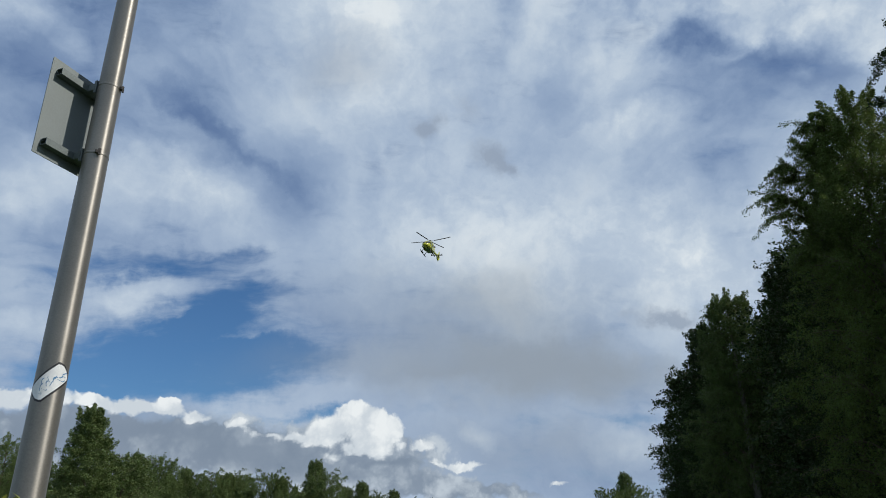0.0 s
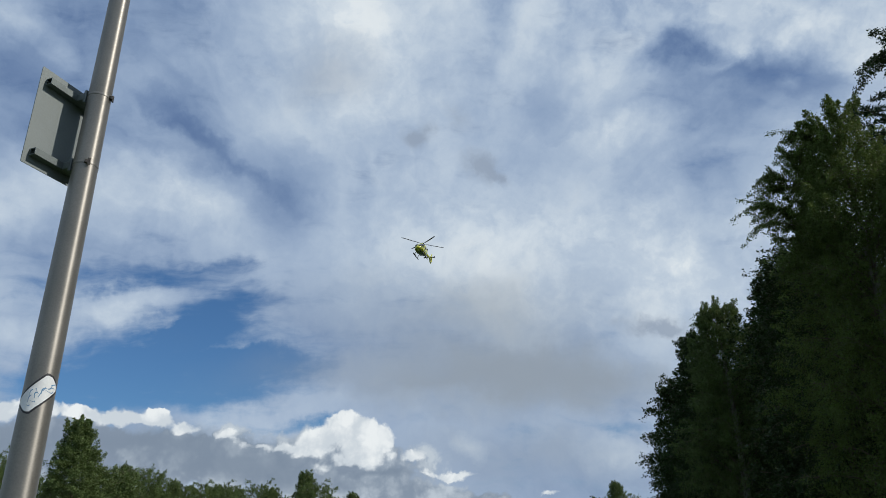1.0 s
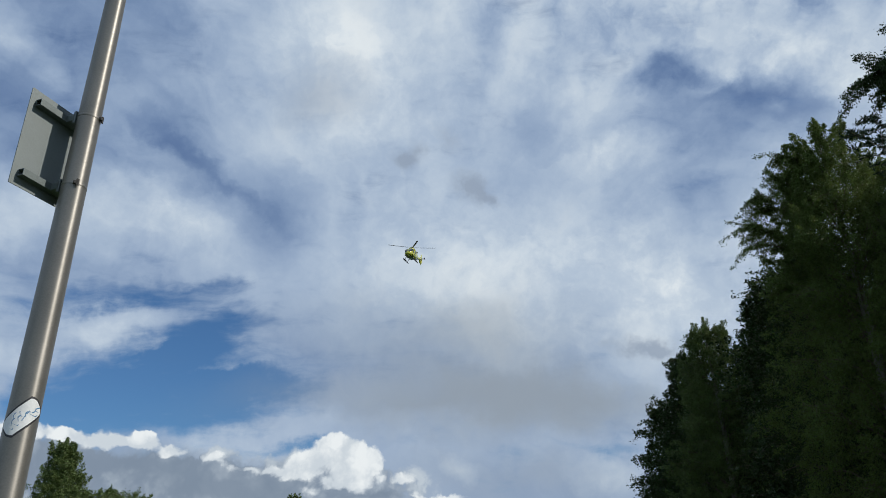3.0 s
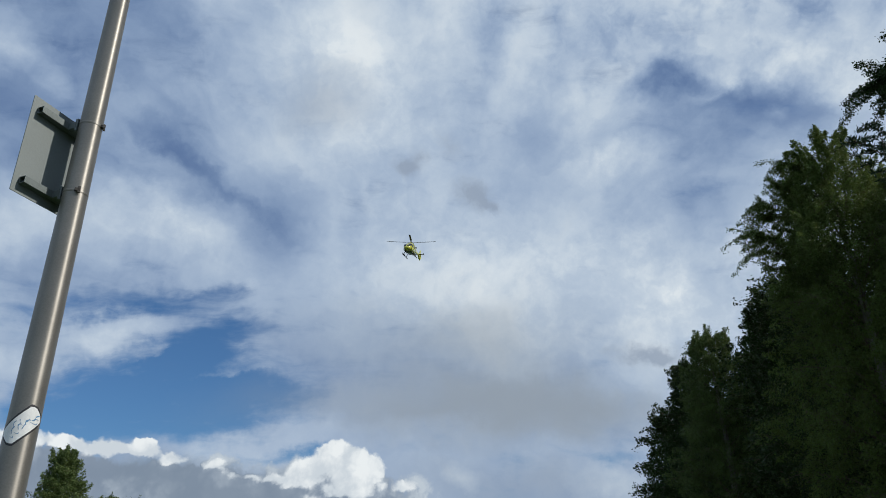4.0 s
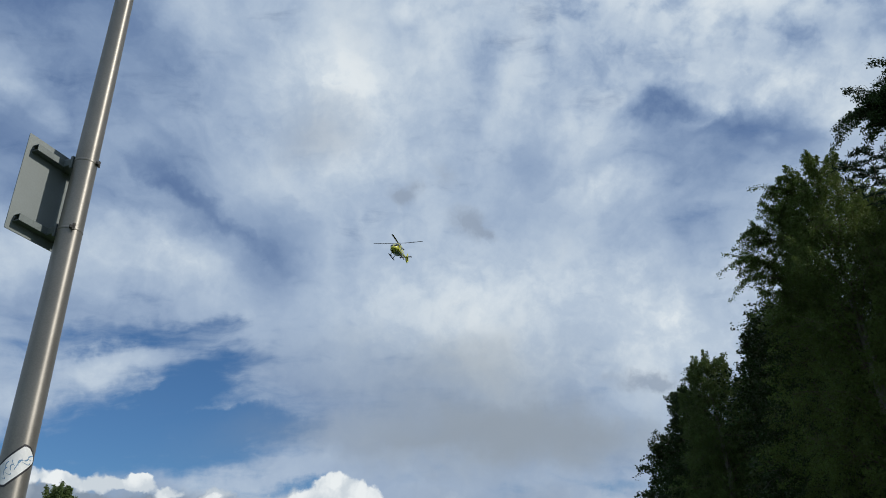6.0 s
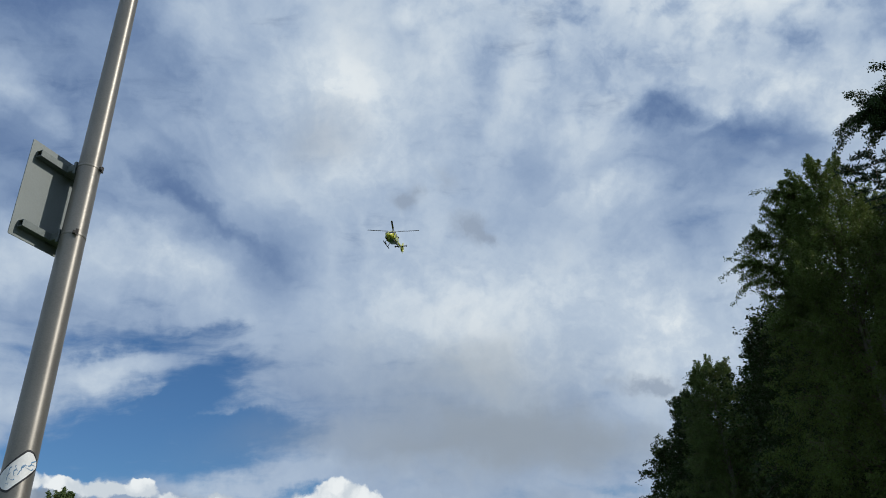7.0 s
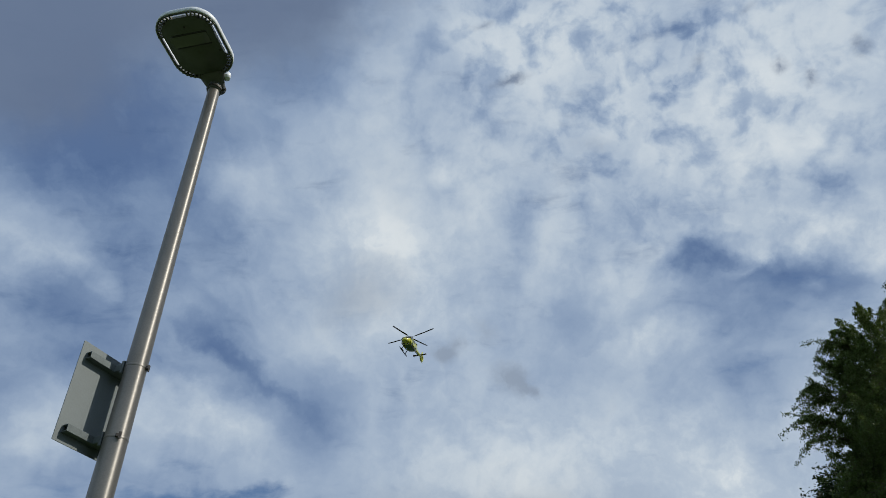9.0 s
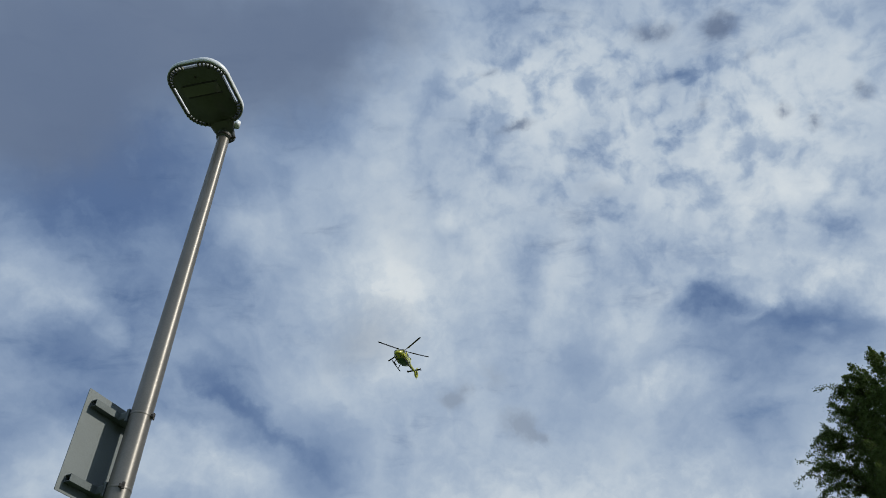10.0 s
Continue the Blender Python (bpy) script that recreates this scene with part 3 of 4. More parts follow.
def street_lamp():
    lamp = new("street_lamp")
    lamp.location = POLE
    tagged(lamp, "tapered grey steel street lamp post with a flat white lamp head", "street lamp")
    n = 24
    part("pole", tube([(0, 0, POLE_TOP * i / n) for i in range(n + 1)], [pole_radius(POLE_TOP * i / n) for i in range(n + 1)], 40), STEEL, lamp, "brushed conical steel pole")
    part("base_flange", tube([(0, 0, 0.0), (0, 0, 0.02), (0, 0, 0.025)], [0.15, 0.15, 0.14], 32), STEEL, lamp)
    # the head reaches out from the pole's top
    head = new("lamp_head")
    head.parent = lamp
    head.matrix_basis = pose(0, 0, POLE_TOP, LAMP_TILT, 0, LAMP_TURN)
    w, l = 0.352, 0.435
    oy = -0.055 - l / 2
    outer = [(x, y + oy) for x, y in rounded_outline(w, l, 0.125)]

    def inset(d, r):
        return [(x, y + oy) for x, y in rounded_outline(w - 2 * d, l - 2 * d, r)]

    # the middle body, under a shallow dome
    part("shell", slab([(inset(0.034, 0.092), 0.006), (inset(0.031, 0.094), 0.026), (inset(0.045, 0.085), 0.040), (inset(0.09, 0.05), 0.050), (inset(0.13, 0.02), 0.053)]), LAMP_WHITE, head, "white domed shell")
    # a rim all round it, held by ribs, with open slots between
    ring = bmesh.new()
    a, b = inset(0.0045, 0.1205), inset(0.013, 0.112)
    lo = [[ring.verts.new((x, y, z)) for x, y in pts] for pts, z in ((a, 0.0), (a, 0.022), (b, 0.022), (b, -0.002))]
    m = len(a)
    for p, q in zip(lo, lo[1:] + lo[:1]):
        for j in range(m):
            ring.faces.new((p[j], p[(j + 1) % m], q[(j + 1) % m], q[j]))
    bmesh.ops.recalc_face_normals(ring, faces=ring.faces)
    part("rim", ring, LAMP_GREY, head, "dark rim round open slots")
    skirt = bmesh.new()
    lo = [[skirt.verts.new((x, y, z)) for x, y in pts] for pts, z in ((outer, 0.003), (outer, 0.034), (inset(0.004, 0.121), 0.042), (inset(0.009, 0.116), 0.040), (inset(0.004, 0.121), 0.034), (inset(0.004, 0.121), 0.003))]
    for p, q in zip(lo, lo[1:] + lo[:1]):
        for j in range(m):
            skirt.faces.new((p[j], p[(j + 1) % m], q[(j + 1) % m], q[j]))
    bmesh.ops.recalc_face_normals(skirt, faces=skirt.faces)
    part("skirt", skirt, LAMP_WHITE, head, "white outer skirt")
    part("cover_plate", slab([(inset(0.034, 0.095), -0.006), (inset(0.032, 0.097), -0.002), (inset(0.032, 0.097), 0.010)]), LAMP_DARK, head, "dark flat underside plate")
    for i in range(34):
        j = int(i * m / 34)
        (x0, y0), (x1, y1) = a[j], inset(0.034, 0.095)[j]
        mid = ((x0 + x1) / 2, (y0 + y1) / 2, 0.003)
        ang = math.degrees(math.atan2(y1 - y0, x1 - x0))
        part("rib", box((0.032, 0.008, 0.016), mid, 0.0, pose(0, 0, 0, 0, 0, ang)), LAMP_GREY, head, smooth=False)
    glass_y = oy - 0.045
    part("lens", box((0.215, 0.070, 0.006), (0, glass_y, -0.0085), 0.002), LAMP_GLASS, head, "flat glass lens over the light")
    for dy in (-0.040, 0.040):
        part("lens_bar", box((0.205, 0.007, 0.006), (0.006, glass_y + dy, -0.0078), 0.002), INK, head)
    for x, y in ((-0.12, 0.16), (0.12, 0.16), (-0.10, -0.17), (0.10, -0.17), (0.0, -0.13), (0.13, 0.05)):
        part("screw", tube([(x, oy + y, -0.010), (x, oy + y, -0.003)], [0.006, 0.007], 10), DARK_STEEL, head)
    part("neck", loft([(0.055, 0, -0.01, 0.040, 0.04, 0.03), (0.0, 0, -0.005, 0.055, 0.045, 0.04), (-0.05, 0, 0.01, 0.075, 0.04, 0.022), (-0.10, 0, 0.02, 0.105, 0.035, 0.018)], 20), LAMP_GREY, head, "grey cast neck")
    part("spigot", tube([(0, 0, -0.07), (0, 0, -0.02), (0, 0, 0.0)], [0.041, 0.041, 0.036], 24), LAMP_GREY, head)
    part("clamp_ring", tube([(0, 0, -0.062), (0, 0, -0.055), (0, 0, -0.048)], [0.043, 0.0455, 0.043], 24), DARK_STEEL, head)
    part("clamp_bolt", box((0.05, 0.012, 0.012), (0.045, 0.01, -0.056), 0.003), DARK_STEEL, head)
    part("sensor_cap", tube([(0.072, -0.018, 0.010), (0.072, -0.018, 0.05), (0.072, -0.018, 0.062)], [0.022, 0.024, 0.012], 6), LAMP_WHITE, head, "small white sensor cap")
    return lamp


LAMP_TILT, LAMP_TURN = 0.0, -11.0
street_lamp()

SIGN_TURN = 23.6          # the panel's run, clockwise from straight ahead
SIGN_LOW, SIGN_HIGH = 3.075, 3.515


def road_sign():
    """The panel stands behind the post on two rails, which two clamped arms carry."""
    sign = new("road_sign")
    sign.matrix_basis = Matrix.Translation((POLE.x, POLE.y, 0)) @ pose(0, 0, 0, 0, 0, -SIGN_TURN)
    tagged(sign, "bare-backed grey metal sign panel clamped to the lamp post", "road sign")
    off, width, shift = -0.118, 0.335, -0.025
    h, mid = SIGN_HIGH - SIGN_LOW, (SIGN_HIGH + SIGN_LOW) / 2
    outline = [(y, z) for y, z in rounded_outline(width, h, 0.004, 3)]
    bm = bmesh.new()
    f = [bm.verts.new((off, y + shift, z + mid)) for y, z in outline]
    g = [bm.verts.new((off - 0.0035, y + shift, z + mid)) for y, z in outline]
    bm.faces.new(f), bm.faces.new(g[::-1])
    for i in range(len(f)):
        bm.faces.new((f[i], g[i], g[(i + 1) % len(f)], f[(i + 1) % len(f)]))
    bmesh.ops.recalc_face_normals(bm, faces=bm.faces)
    part("panel", sharp(bm), ALU, sign, "bare grey aluminium panel")
    for z in (SIGN_LOW + 0.052, SIGN_HIGH - 0.062):
        rail = part("rail", join(box((0.004, width - 0.05, 0.030), (off + 0.004, shift, z), 0.001), box((0.026, width - 0.05, 0.004), (off + 0.017, shift, z + 0.013), 0.001),
                                 box((0.026, width - 0.05, 0.004), (off + 0.017, shift, z - 0.013), 0.001), box((0.004, width - 0.05, 0.030), (off + 0.0315, shift, z), 0.001)), RAIL, sign, "folded metal rail", smooth=False)
        r = pole_radius(z)
        part("arm", join(box((0.050, 0.046, 0.034), (off + 0.050, -0.012, z), 0.004), box((0.014, 0.070, 0.060), (-r - 0.002, 0, z), 0.003)), RAIL, sign, "short clamp arm", smooth=False)
        zz = z - 0.004
        part("band", tube([(0, 0, zz - 0.006), (0, 0, zz - 0.005), (0, 0, zz + 0.005), (0, 0, zz + 0.006)], [r, r + 0.0009, r + 0.0009, r], 40), STEEL, sign, "thin steel band")
    for z, ang in ((SIGN_LOW + 0.048, -38.0), (SIGN_HIGH - 0.066, 20.0)):
        r = pole_radius(z)
        t = radians(ang)
        part("band_buckle", join(box((0.012, 0.020, 0.014), (r + 0.005, 0, z), 0.002), box((0.006, 0.012, 0.030), (r + 0.008, 0.006, z + 0.001), 0.002)), DARK_STEEL, sign, smooth=False).matrix_basis = pose(0, 0, 0, 0, 0, ang)
    return sign


road_sign()


def sticker():
    """A six-sided vinyl label wrapped slantwise on the post."""
    ob = new("sticker")
    ob.location = POLE
    tagged(ob, "white vinyl sticker with black edge and blue scrawl on post", "sticker")
    facing = math.atan2(-POLE.y, -POLE.x) - radians(3)
    zc, slant = 2.197, radians(45)

    def wrap(points, lift, mat, name, label=""):
        # points in metres on the unrolled label, filled as a fine fan strip
        bm = bmesh.new()
        vs = []
        n = len(points) // 2
        grid = [tuple(np.array(points[i]) * (1 - k / 8) + np.array(points[n + i]) * k / 8) for k in range(9) for i in range(n)]
        for a, b in grid:
            s = a * math.cos(slant) - b * math.sin(slant)
            z = zc + a * math.sin(slant) + b * math.cos(slant)
            r = pole_radius(z) + lift
            t = facing + s / pole_radius(z)
            vs.append((r * math.cos(t), r * math.sin(t), z))
        rows = [[bm.verts.new(v) for v in vs[k * n:(k + 1) * n]] for k in range(9)]
        for lo, hi in zip(rows, rows[1:]):
            for i in range(n - 1):
                bm.faces.new((lo[i], lo[i + 1], hi[i + 1], hi[i]))
        bmesh.ops.recalc_face_normals(bm, faces=bm.faces)
        return part(name, bm, mat, ob, label)

    def lens(l, h, cut):
        lo, hi = [], []
        for i in range(25):
            a = -l / 2 + l * i / 24
            half = h / 2 * min(1.0, (l / 2 - abs(a)) / cut + 0.48)
            lo.append((a, -half)), hi.append((a, half))
        return lo + hi

    wrap(lens(0.150, 0.080, 0.018), 0.0008, INK, "border", "black printed border")
    wrap(lens(0.138, 0.067, 0.017), 0.0014, STICKER, "face", "white printed face")
    rnd = random.Random(4)
    for i in range(13):
        a0, b0 = -0.050 + 0.0082 * i, rnd.uniform(-0.014, 0.010)
        da, db, bend = rnd.uniform(0.006, 0.024), rnd.uniform(-0.022, 0.022), rnd.uniform(-0.010, 0.010)
        n = 8
        line = [(a0 + da * k / n, b0 + db * k / n + bend * math.sin(math.pi * k / n)) for k in range(n + 1)]
        w = rnd.uniform(0.0013, 0.0021)
        wrap([(x, y - w) for x, y in line] + [(x, y + w) for x, y in line], 0.0019, BLUE_INK, "stroke")
    return ob


sticker()


# ---- helicopter ----
def helicopter():
    """Nose towards -y, rotor mast over the origin."""
    h = new("helicopter")
    tagged(h, "yellow rescue helicopter with four black rotor blades flying under cloud", "helicopter")
    body = part("fuselage", loft([(-3.62, 0, -0.62, 0.10, 0.08, 0.08), (-3.45, 0, -0.60, 0.42, 0.26, 0.24), (-3.05, 0, -0.48, 0.70, 0.55, 0.42), (-2.5, 0, -0.32, 0.86, 0.85, 0.60),
                                  (-1.9, 0, -0.18, 0.93, 1.02, 0.72), (-1.0, 0, -0.12, 0.96, 1.10, 0.78), (0.4, 0, -0.12, 0.96, 1.08, 0.78), (1.3, 0, -0.05, 0.90, 1.00, 0.74),
                                  (2.0, 0, 0.12, 0.72, 0.82, 0.62), (2.6, 0, 0.36, 0.45, 0.52, 0.46), (3.0, 0, 0.46, 0.30, 0.34, 0.34)], 32, 2.7), YELLOW, h, "glossy yellow cabin")
    part("tail_boom", loft([(2.7, 0, 0.42, 0.34, 0.36, 0.36), (3.6, 0, 0.50, 0.26, 0.27, 0.27), (5.0, 0, 0.56, 0.21, 0.22, 0.22), (6.2, 0, 0.62, 0.17, 0.19, 0.19)], 20), YELLOW, h)
    part("engine_cowling", loft([(-1.5, 0, 0.98, 0.30, 0.10, 0.1), (-1.1, 0, 1.0, 0.55, 0.34, 0.2), (-0.2, 0, 1.0, 0.66, 0.52, 0.2), (0.9, 0, 0.98, 0.66, 0.50, 0.2), (1.8, 0, 0.85, 0.52, 0.40, 0.2), (2.5, 0, 0.70, 0.26, 0.2, 0.15)], 20), YELLOW, h)
    # glass: nose bubble panes
    for sx in (-1, 1):
        ws = part("windscreen", loft([(-3.30, sx * 0.30, -0.22, 0.20, 0.14, 0.10), (-3.0, sx * 0.37, -0.06, 0.30, 0.22, 0.16), (-2.5, sx * 0.45, 0.18, 0.385, 0.34, 0.20), (-2.05, sx * 0.47, 0.45, 0.40, 0.34, 0.20), (-1.75, sx * 0.44, 0.70, 0.36, 0.16, 0.16)], 16, 3), COCKPIT, h, "dark tinted windscreen pane")
        part("chin_window", loft([(-3.42, sx * 0.24, -0.74, 0.12, 0.05, 0.07), (-3.15, sx * 0.30, -0.80, 0.20, 0.06, 0.085), (-2.85, sx * 0.34, -0.82, 0.18, 0.05, 0.06)], 12), COCKPIT, h)
        door = part("cockpit_door", box((0.03, 1.05, 1.25), (sx * 0.945, -1.75, -0.12), 0.01), YELLOW, h)
        part("door_window", box((0.03, 0.80, 0.62), (sx * 0.958, -1.80, 0.20), 0.012), COCKPIT, door)
        door = part("sliding_door", box((0.03, 1.30, 1.35), (sx * 0.965, -0.45, -0.12), 0.01), YELLOW, h)
        part("door_window", box((0.03, 0.90, 0.55), (sx * 0.978, -0.45, 0.22), 0.012), COCKPIT, door)
        part("side_band", box((0.02, 2.6, 0.26), (sx * 0.972, -0.3, -0.48), 0.008), GREEN_BAND, h, "dark green marking band")
        for k in range(4):
            part("side_chevron", box((0.024, 0.16, 0.30), (sx * 0.975, -0.9 + 0.55 * k, -0.48), 0.006, pose(0, 0, 0, 28)), WHITE_BAND, h)
        part("exhaust", tube([(sx * 0.42, 1.7, 1.05), (sx * 0.50, 2.25, 1.12)], [0.19, 0.17], 16), GEAR, h)
        part("air_intake", box((0.06, 0.5, 0.26), (sx * 0.63, -0.35, 1.22), 0.03), GEAR, h)
        # tail plane and its end plates
        part("tail_plane", box((1.10, 0.46, 0.07), (sx * 0.70, 5.55, 0.60), 0.02), GEAR, h)
        part("end_plate", loft([(5.30, sx * 1.27, 0.62, 0.02, 0.12, 0.16), (5.6, sx * 1.27, 0.66, 0.03, 0.26, 0.22), (6.0, sx * 1.27, 0.70, 0.02, 0.26, 0.18)], 12, 4), GEAR, h)
        # landing skid
        skid = part("skid", tube([(sx * 1.12, -2.75, -1.52), (sx * 1.12, -2.5, -1.66), (sx * 1.12, -2.1, -1.70), (sx * 1.12, 1.0, -1.70), (sx * 1.12, 1.25, -1.68)], [0.05, 0.085, 0.09, 0.09, 0.06], 10), GEAR, h, "dark landing skid")
        part("step", box((0.20, 1.35, 0.05), (sx * 1.10, -1.35, -1.50), 0.015), GEAR, skid)
        for y in (-1.65, 0.35):
            part("strut", tube([(sx * 0.50, y, -0.80), (sx * 0.85, y, -1.05), (sx * 1.06, y, -1.45), (sx * 1.12, y, -1.70)], [0.075, 0.075, 0.07, 0.07], 8), GEAR, skid)
    for y in (-1.65, 0.35):
        part("cross_tube", tube([(-0.55, y, -0.84), (0.55, y, -0.84)], [0.055, 0.055], 8), GEAR, h)
    part("belly_panel", box((1.1, 2.6, 0.10), (0, -0.4, -0.90), 0.04), GREEN_BAND, h, "dark belly panel")
    part("search_light", tube([(0.38, -2.35, -1.08), (0.38, -2.35, -0.88)], [0.15, 0.17], 16), GEAR, h)
    part("camera_ball", tube([(-0.36, -2.55, -1.10), (-0.36, -2.55, -1.0), (-0.36, -2.55, -0.85)], [0.10, 0.17, 0.15], 16), GEAR, h)
    # fin with the shrouded tail fan
    fin = bmesh.new()
    for rx, ry, w in ((0.74, 0.74, 0.16),):
        outer = [(6.75 + rx * math.cos(a), 0.55 + ry * math.sin(a)) for a in (2 * math.pi * i / 28 for i in range(28))]
        inner = [(6.75 + 0.50 * math.cos(a), 0.55 + 0.50 * math.sin(a)) for a in (2 * math.pi * i / 28 for i in range(28))]
        rows = [[fin.verts.new((x, y, z)) for y, z in pts] for pts, x in ((outer, -w), (outer, w), (inner, w * 0.9), (inner, -w * 0.9))]
        for a, b in zip(rows, rows[1:] + rows[:1]):
            for j in range(28):
                fin.faces.new((a[j], a[(j + 1) % 28], b[(j + 1) % 28], b[j]))
    bmesh.ops.recalc_face_normals(fin, faces=fin.faces)
    part("fan_shroud", fin, YELLOW, h, "yellow round tail fan shroud")
    part("upper_fin", loft([(6.55, 0, 1.1, 0.08, 0.15, 0.1), (6.9, 0, 1.5, 0.09, 0.35, 0.45), (7.25, 0, 1.75, 0.07, 0.45, 0.55), (7.6, 0, 1.95, 0.03, 0.35, 0.35)], 14, 3), YELLOW, h)
    part("lower_fin", loft([(6.4, 0, -0.12, 0.05, 0.1, 0.12), (6.8, 0, -0.15, 0.06, 0.12, 0.30), (7.15, 0, -0.22, 0.03, 0.12, 0.22)], 12, 3), YELLOW, h)
    fan = part("tail_fan", tube([(-0.06, 6.75, 0.55), (0.06, 6.75, 0.55)], [0.13, 0.13], 16), GEAR, h)
    for i in range(10):
        a = 36 * i
        part("fan_blade", box((0.02, 0.07, 0.34), (0, 0, 0.30), 0.005), BLADE, fan).matrix_basis = Matrix.Translation((0, 6.75, 0.55)) @ pose(0, 0, 0, a)
    part("mast", tube([(0, 0, 1.3), (0, 0, 1.68)], [0.12, 0.10], 14), GEAR, h)
    rotor = new("rotor")
    rotor.parent = h
    rotor.location = (0, 0, 1.70)
    tagged(rotor, "spinning four-bladed black main rotor")
    part("hub", join(tube([(0, 0, -0.10), (0, 0, 0.0), (0, 0, 0.12), (0, 0, 0.20)], [0.22, 0.30, 0.28, 0.10], 18)), GEAR, rotor)
    bm = bmesh.new()
    prof = []
    for x, c, z in ((0.25, 0.14, 0.0), (0.9, 0.15, 0.01), (1.25, 0.38, 0.02), (3.2, 0.38, 0.10), (5.1, 0.38, 0.22), (5.5, 0.28, 0.25)):
        prof.append([bm.verts.new((x, -c * 0.35, z)), bm.verts.new((x, 0, z + 0.030)), bm.verts.new((x, c * 0.65, z)), bm.verts.new((x, 0, z - 0.022))])
    for a, b in zip(prof, prof[1:]):
        for j in range(4):
            bm.faces.new((a[j], a[(j + 1) % 4], b[(j + 1) % 4], b[j]))
    bm.faces.new(prof[0][::-1]), bm.faces.new(prof[-1])
    bmesh.ops.recalc_face_normals(bm, faces=bm.faces)
    me = mesh_of("rotor_blade", bm, BLADE, False)
    for i in range(4):
        b = new("rotor_blade", me)
        b.parent = rotor
        b.matrix_basis = pose(0, 0, 0, 0, 0, 90 * i)
    return h, rotor


chopper, rotor = helicopter()


# ---- trees ----
def raw_mesh(name, verts, faces_flat, corners, mat):
    """A mesh from arrays: vertices, and faces with a fixed count of corners."""
    me = bpy.data.meshes.new(name)
    n = len(faces_flat) // corners
    me.vertices.add(len(verts)), me.loops.add(n * corners), me.polygons.add(n)
    me.vertices.foreach_set("co", np.asarray(verts, np.float32).ravel())
    me.loops.foreach_set("vertex_index", np.asarray(faces_flat, np.int32))
    me.polygons.foreach_set("loop_start", np.arange(0, n * corners, corners, dtype=np.int32))
    me.update(calc_edges=True)
    me.materials.append(mat)
    return me


def leaf_cloud(name, where, size, mat, rng, droop=0.5, slim=0.62):
    """One folded diamond leaf at every place."""
    n = len(where)
    axis = rng.normal(size=(n, 3))
    axis[:, 2] = axis[:, 2] * 0.6 - droop
    axis /= np.linalg.norm(axis, axis=1)[:, None]
    other = np.cross(axis, rng.normal(size=(n, 3)))
    other /= np.linalg.norm(other, axis=1)[:, None] + 1e-9
    up = np.cross(axis, other)
    s = size * rng.uniform(0.6, 1.3, n)[:, None]
    v = np.empty((n, 4, 3))
    v[:, 0] = where
    v[:, 1] = where + axis * s * 0.45 + other * s * slim * 0.5 + up * s * 0.08
    v[:, 2] = where + axis * s
    v[:, 3] = where + axis * s * 0.45 - other * s * slim * 0.5 + up * s * 0.08
    return raw_mesh(name, v.reshape(-1, 3), np.arange(n * 4), 4, mat)


def sticks(name, lines, mat, sides=5):
    """Tapered branches: each line is points (n, 3) and radii (n)."""
    verts, faces, base = [], [], 0
    ang = np.arange(sides) * 2 * np.pi / sides
    for pts, rad in lines:
        pts = np.asarray(pts, float)
        d = np.gradient(pts, axis=0)
        d /= np.linalg.norm(d, axis=1)[:, None] + 1e-9
        ref = np.where(np.abs(d[:, 2:3]) > 0.9, np.array([[1.0, 0, 0]]), np.array([[0, 0, 1.0]]))
        a = np.cross(d, ref)
        a /= np.linalg.norm(a, axis=1)[:, None] + 1e-9
        b = np.cross(d, a)
        ring = pts[:, None, :] + (a[:, None, :] * np.cos(ang)[None, :, None] + b[:, None, :] * np.sin(ang)[None, :, None]) * np.asarray(rad)[:, None, None]
        verts.append(ring.reshape(-1, 3))
        for i in range(len(pts) - 1):
            for j in range(sides):
                p, q = base + i * sides + j, base + i * sides + (j + 1) % sides
                faces += [p, q, q + sides, p + sides]
        base += len(pts) * sides
    me = raw_mesh(name, np.concatenate(verts), faces, 4, mat)
    me.polygons.foreach_set("use_smooth", [True] * len(me.polygons))
    return me


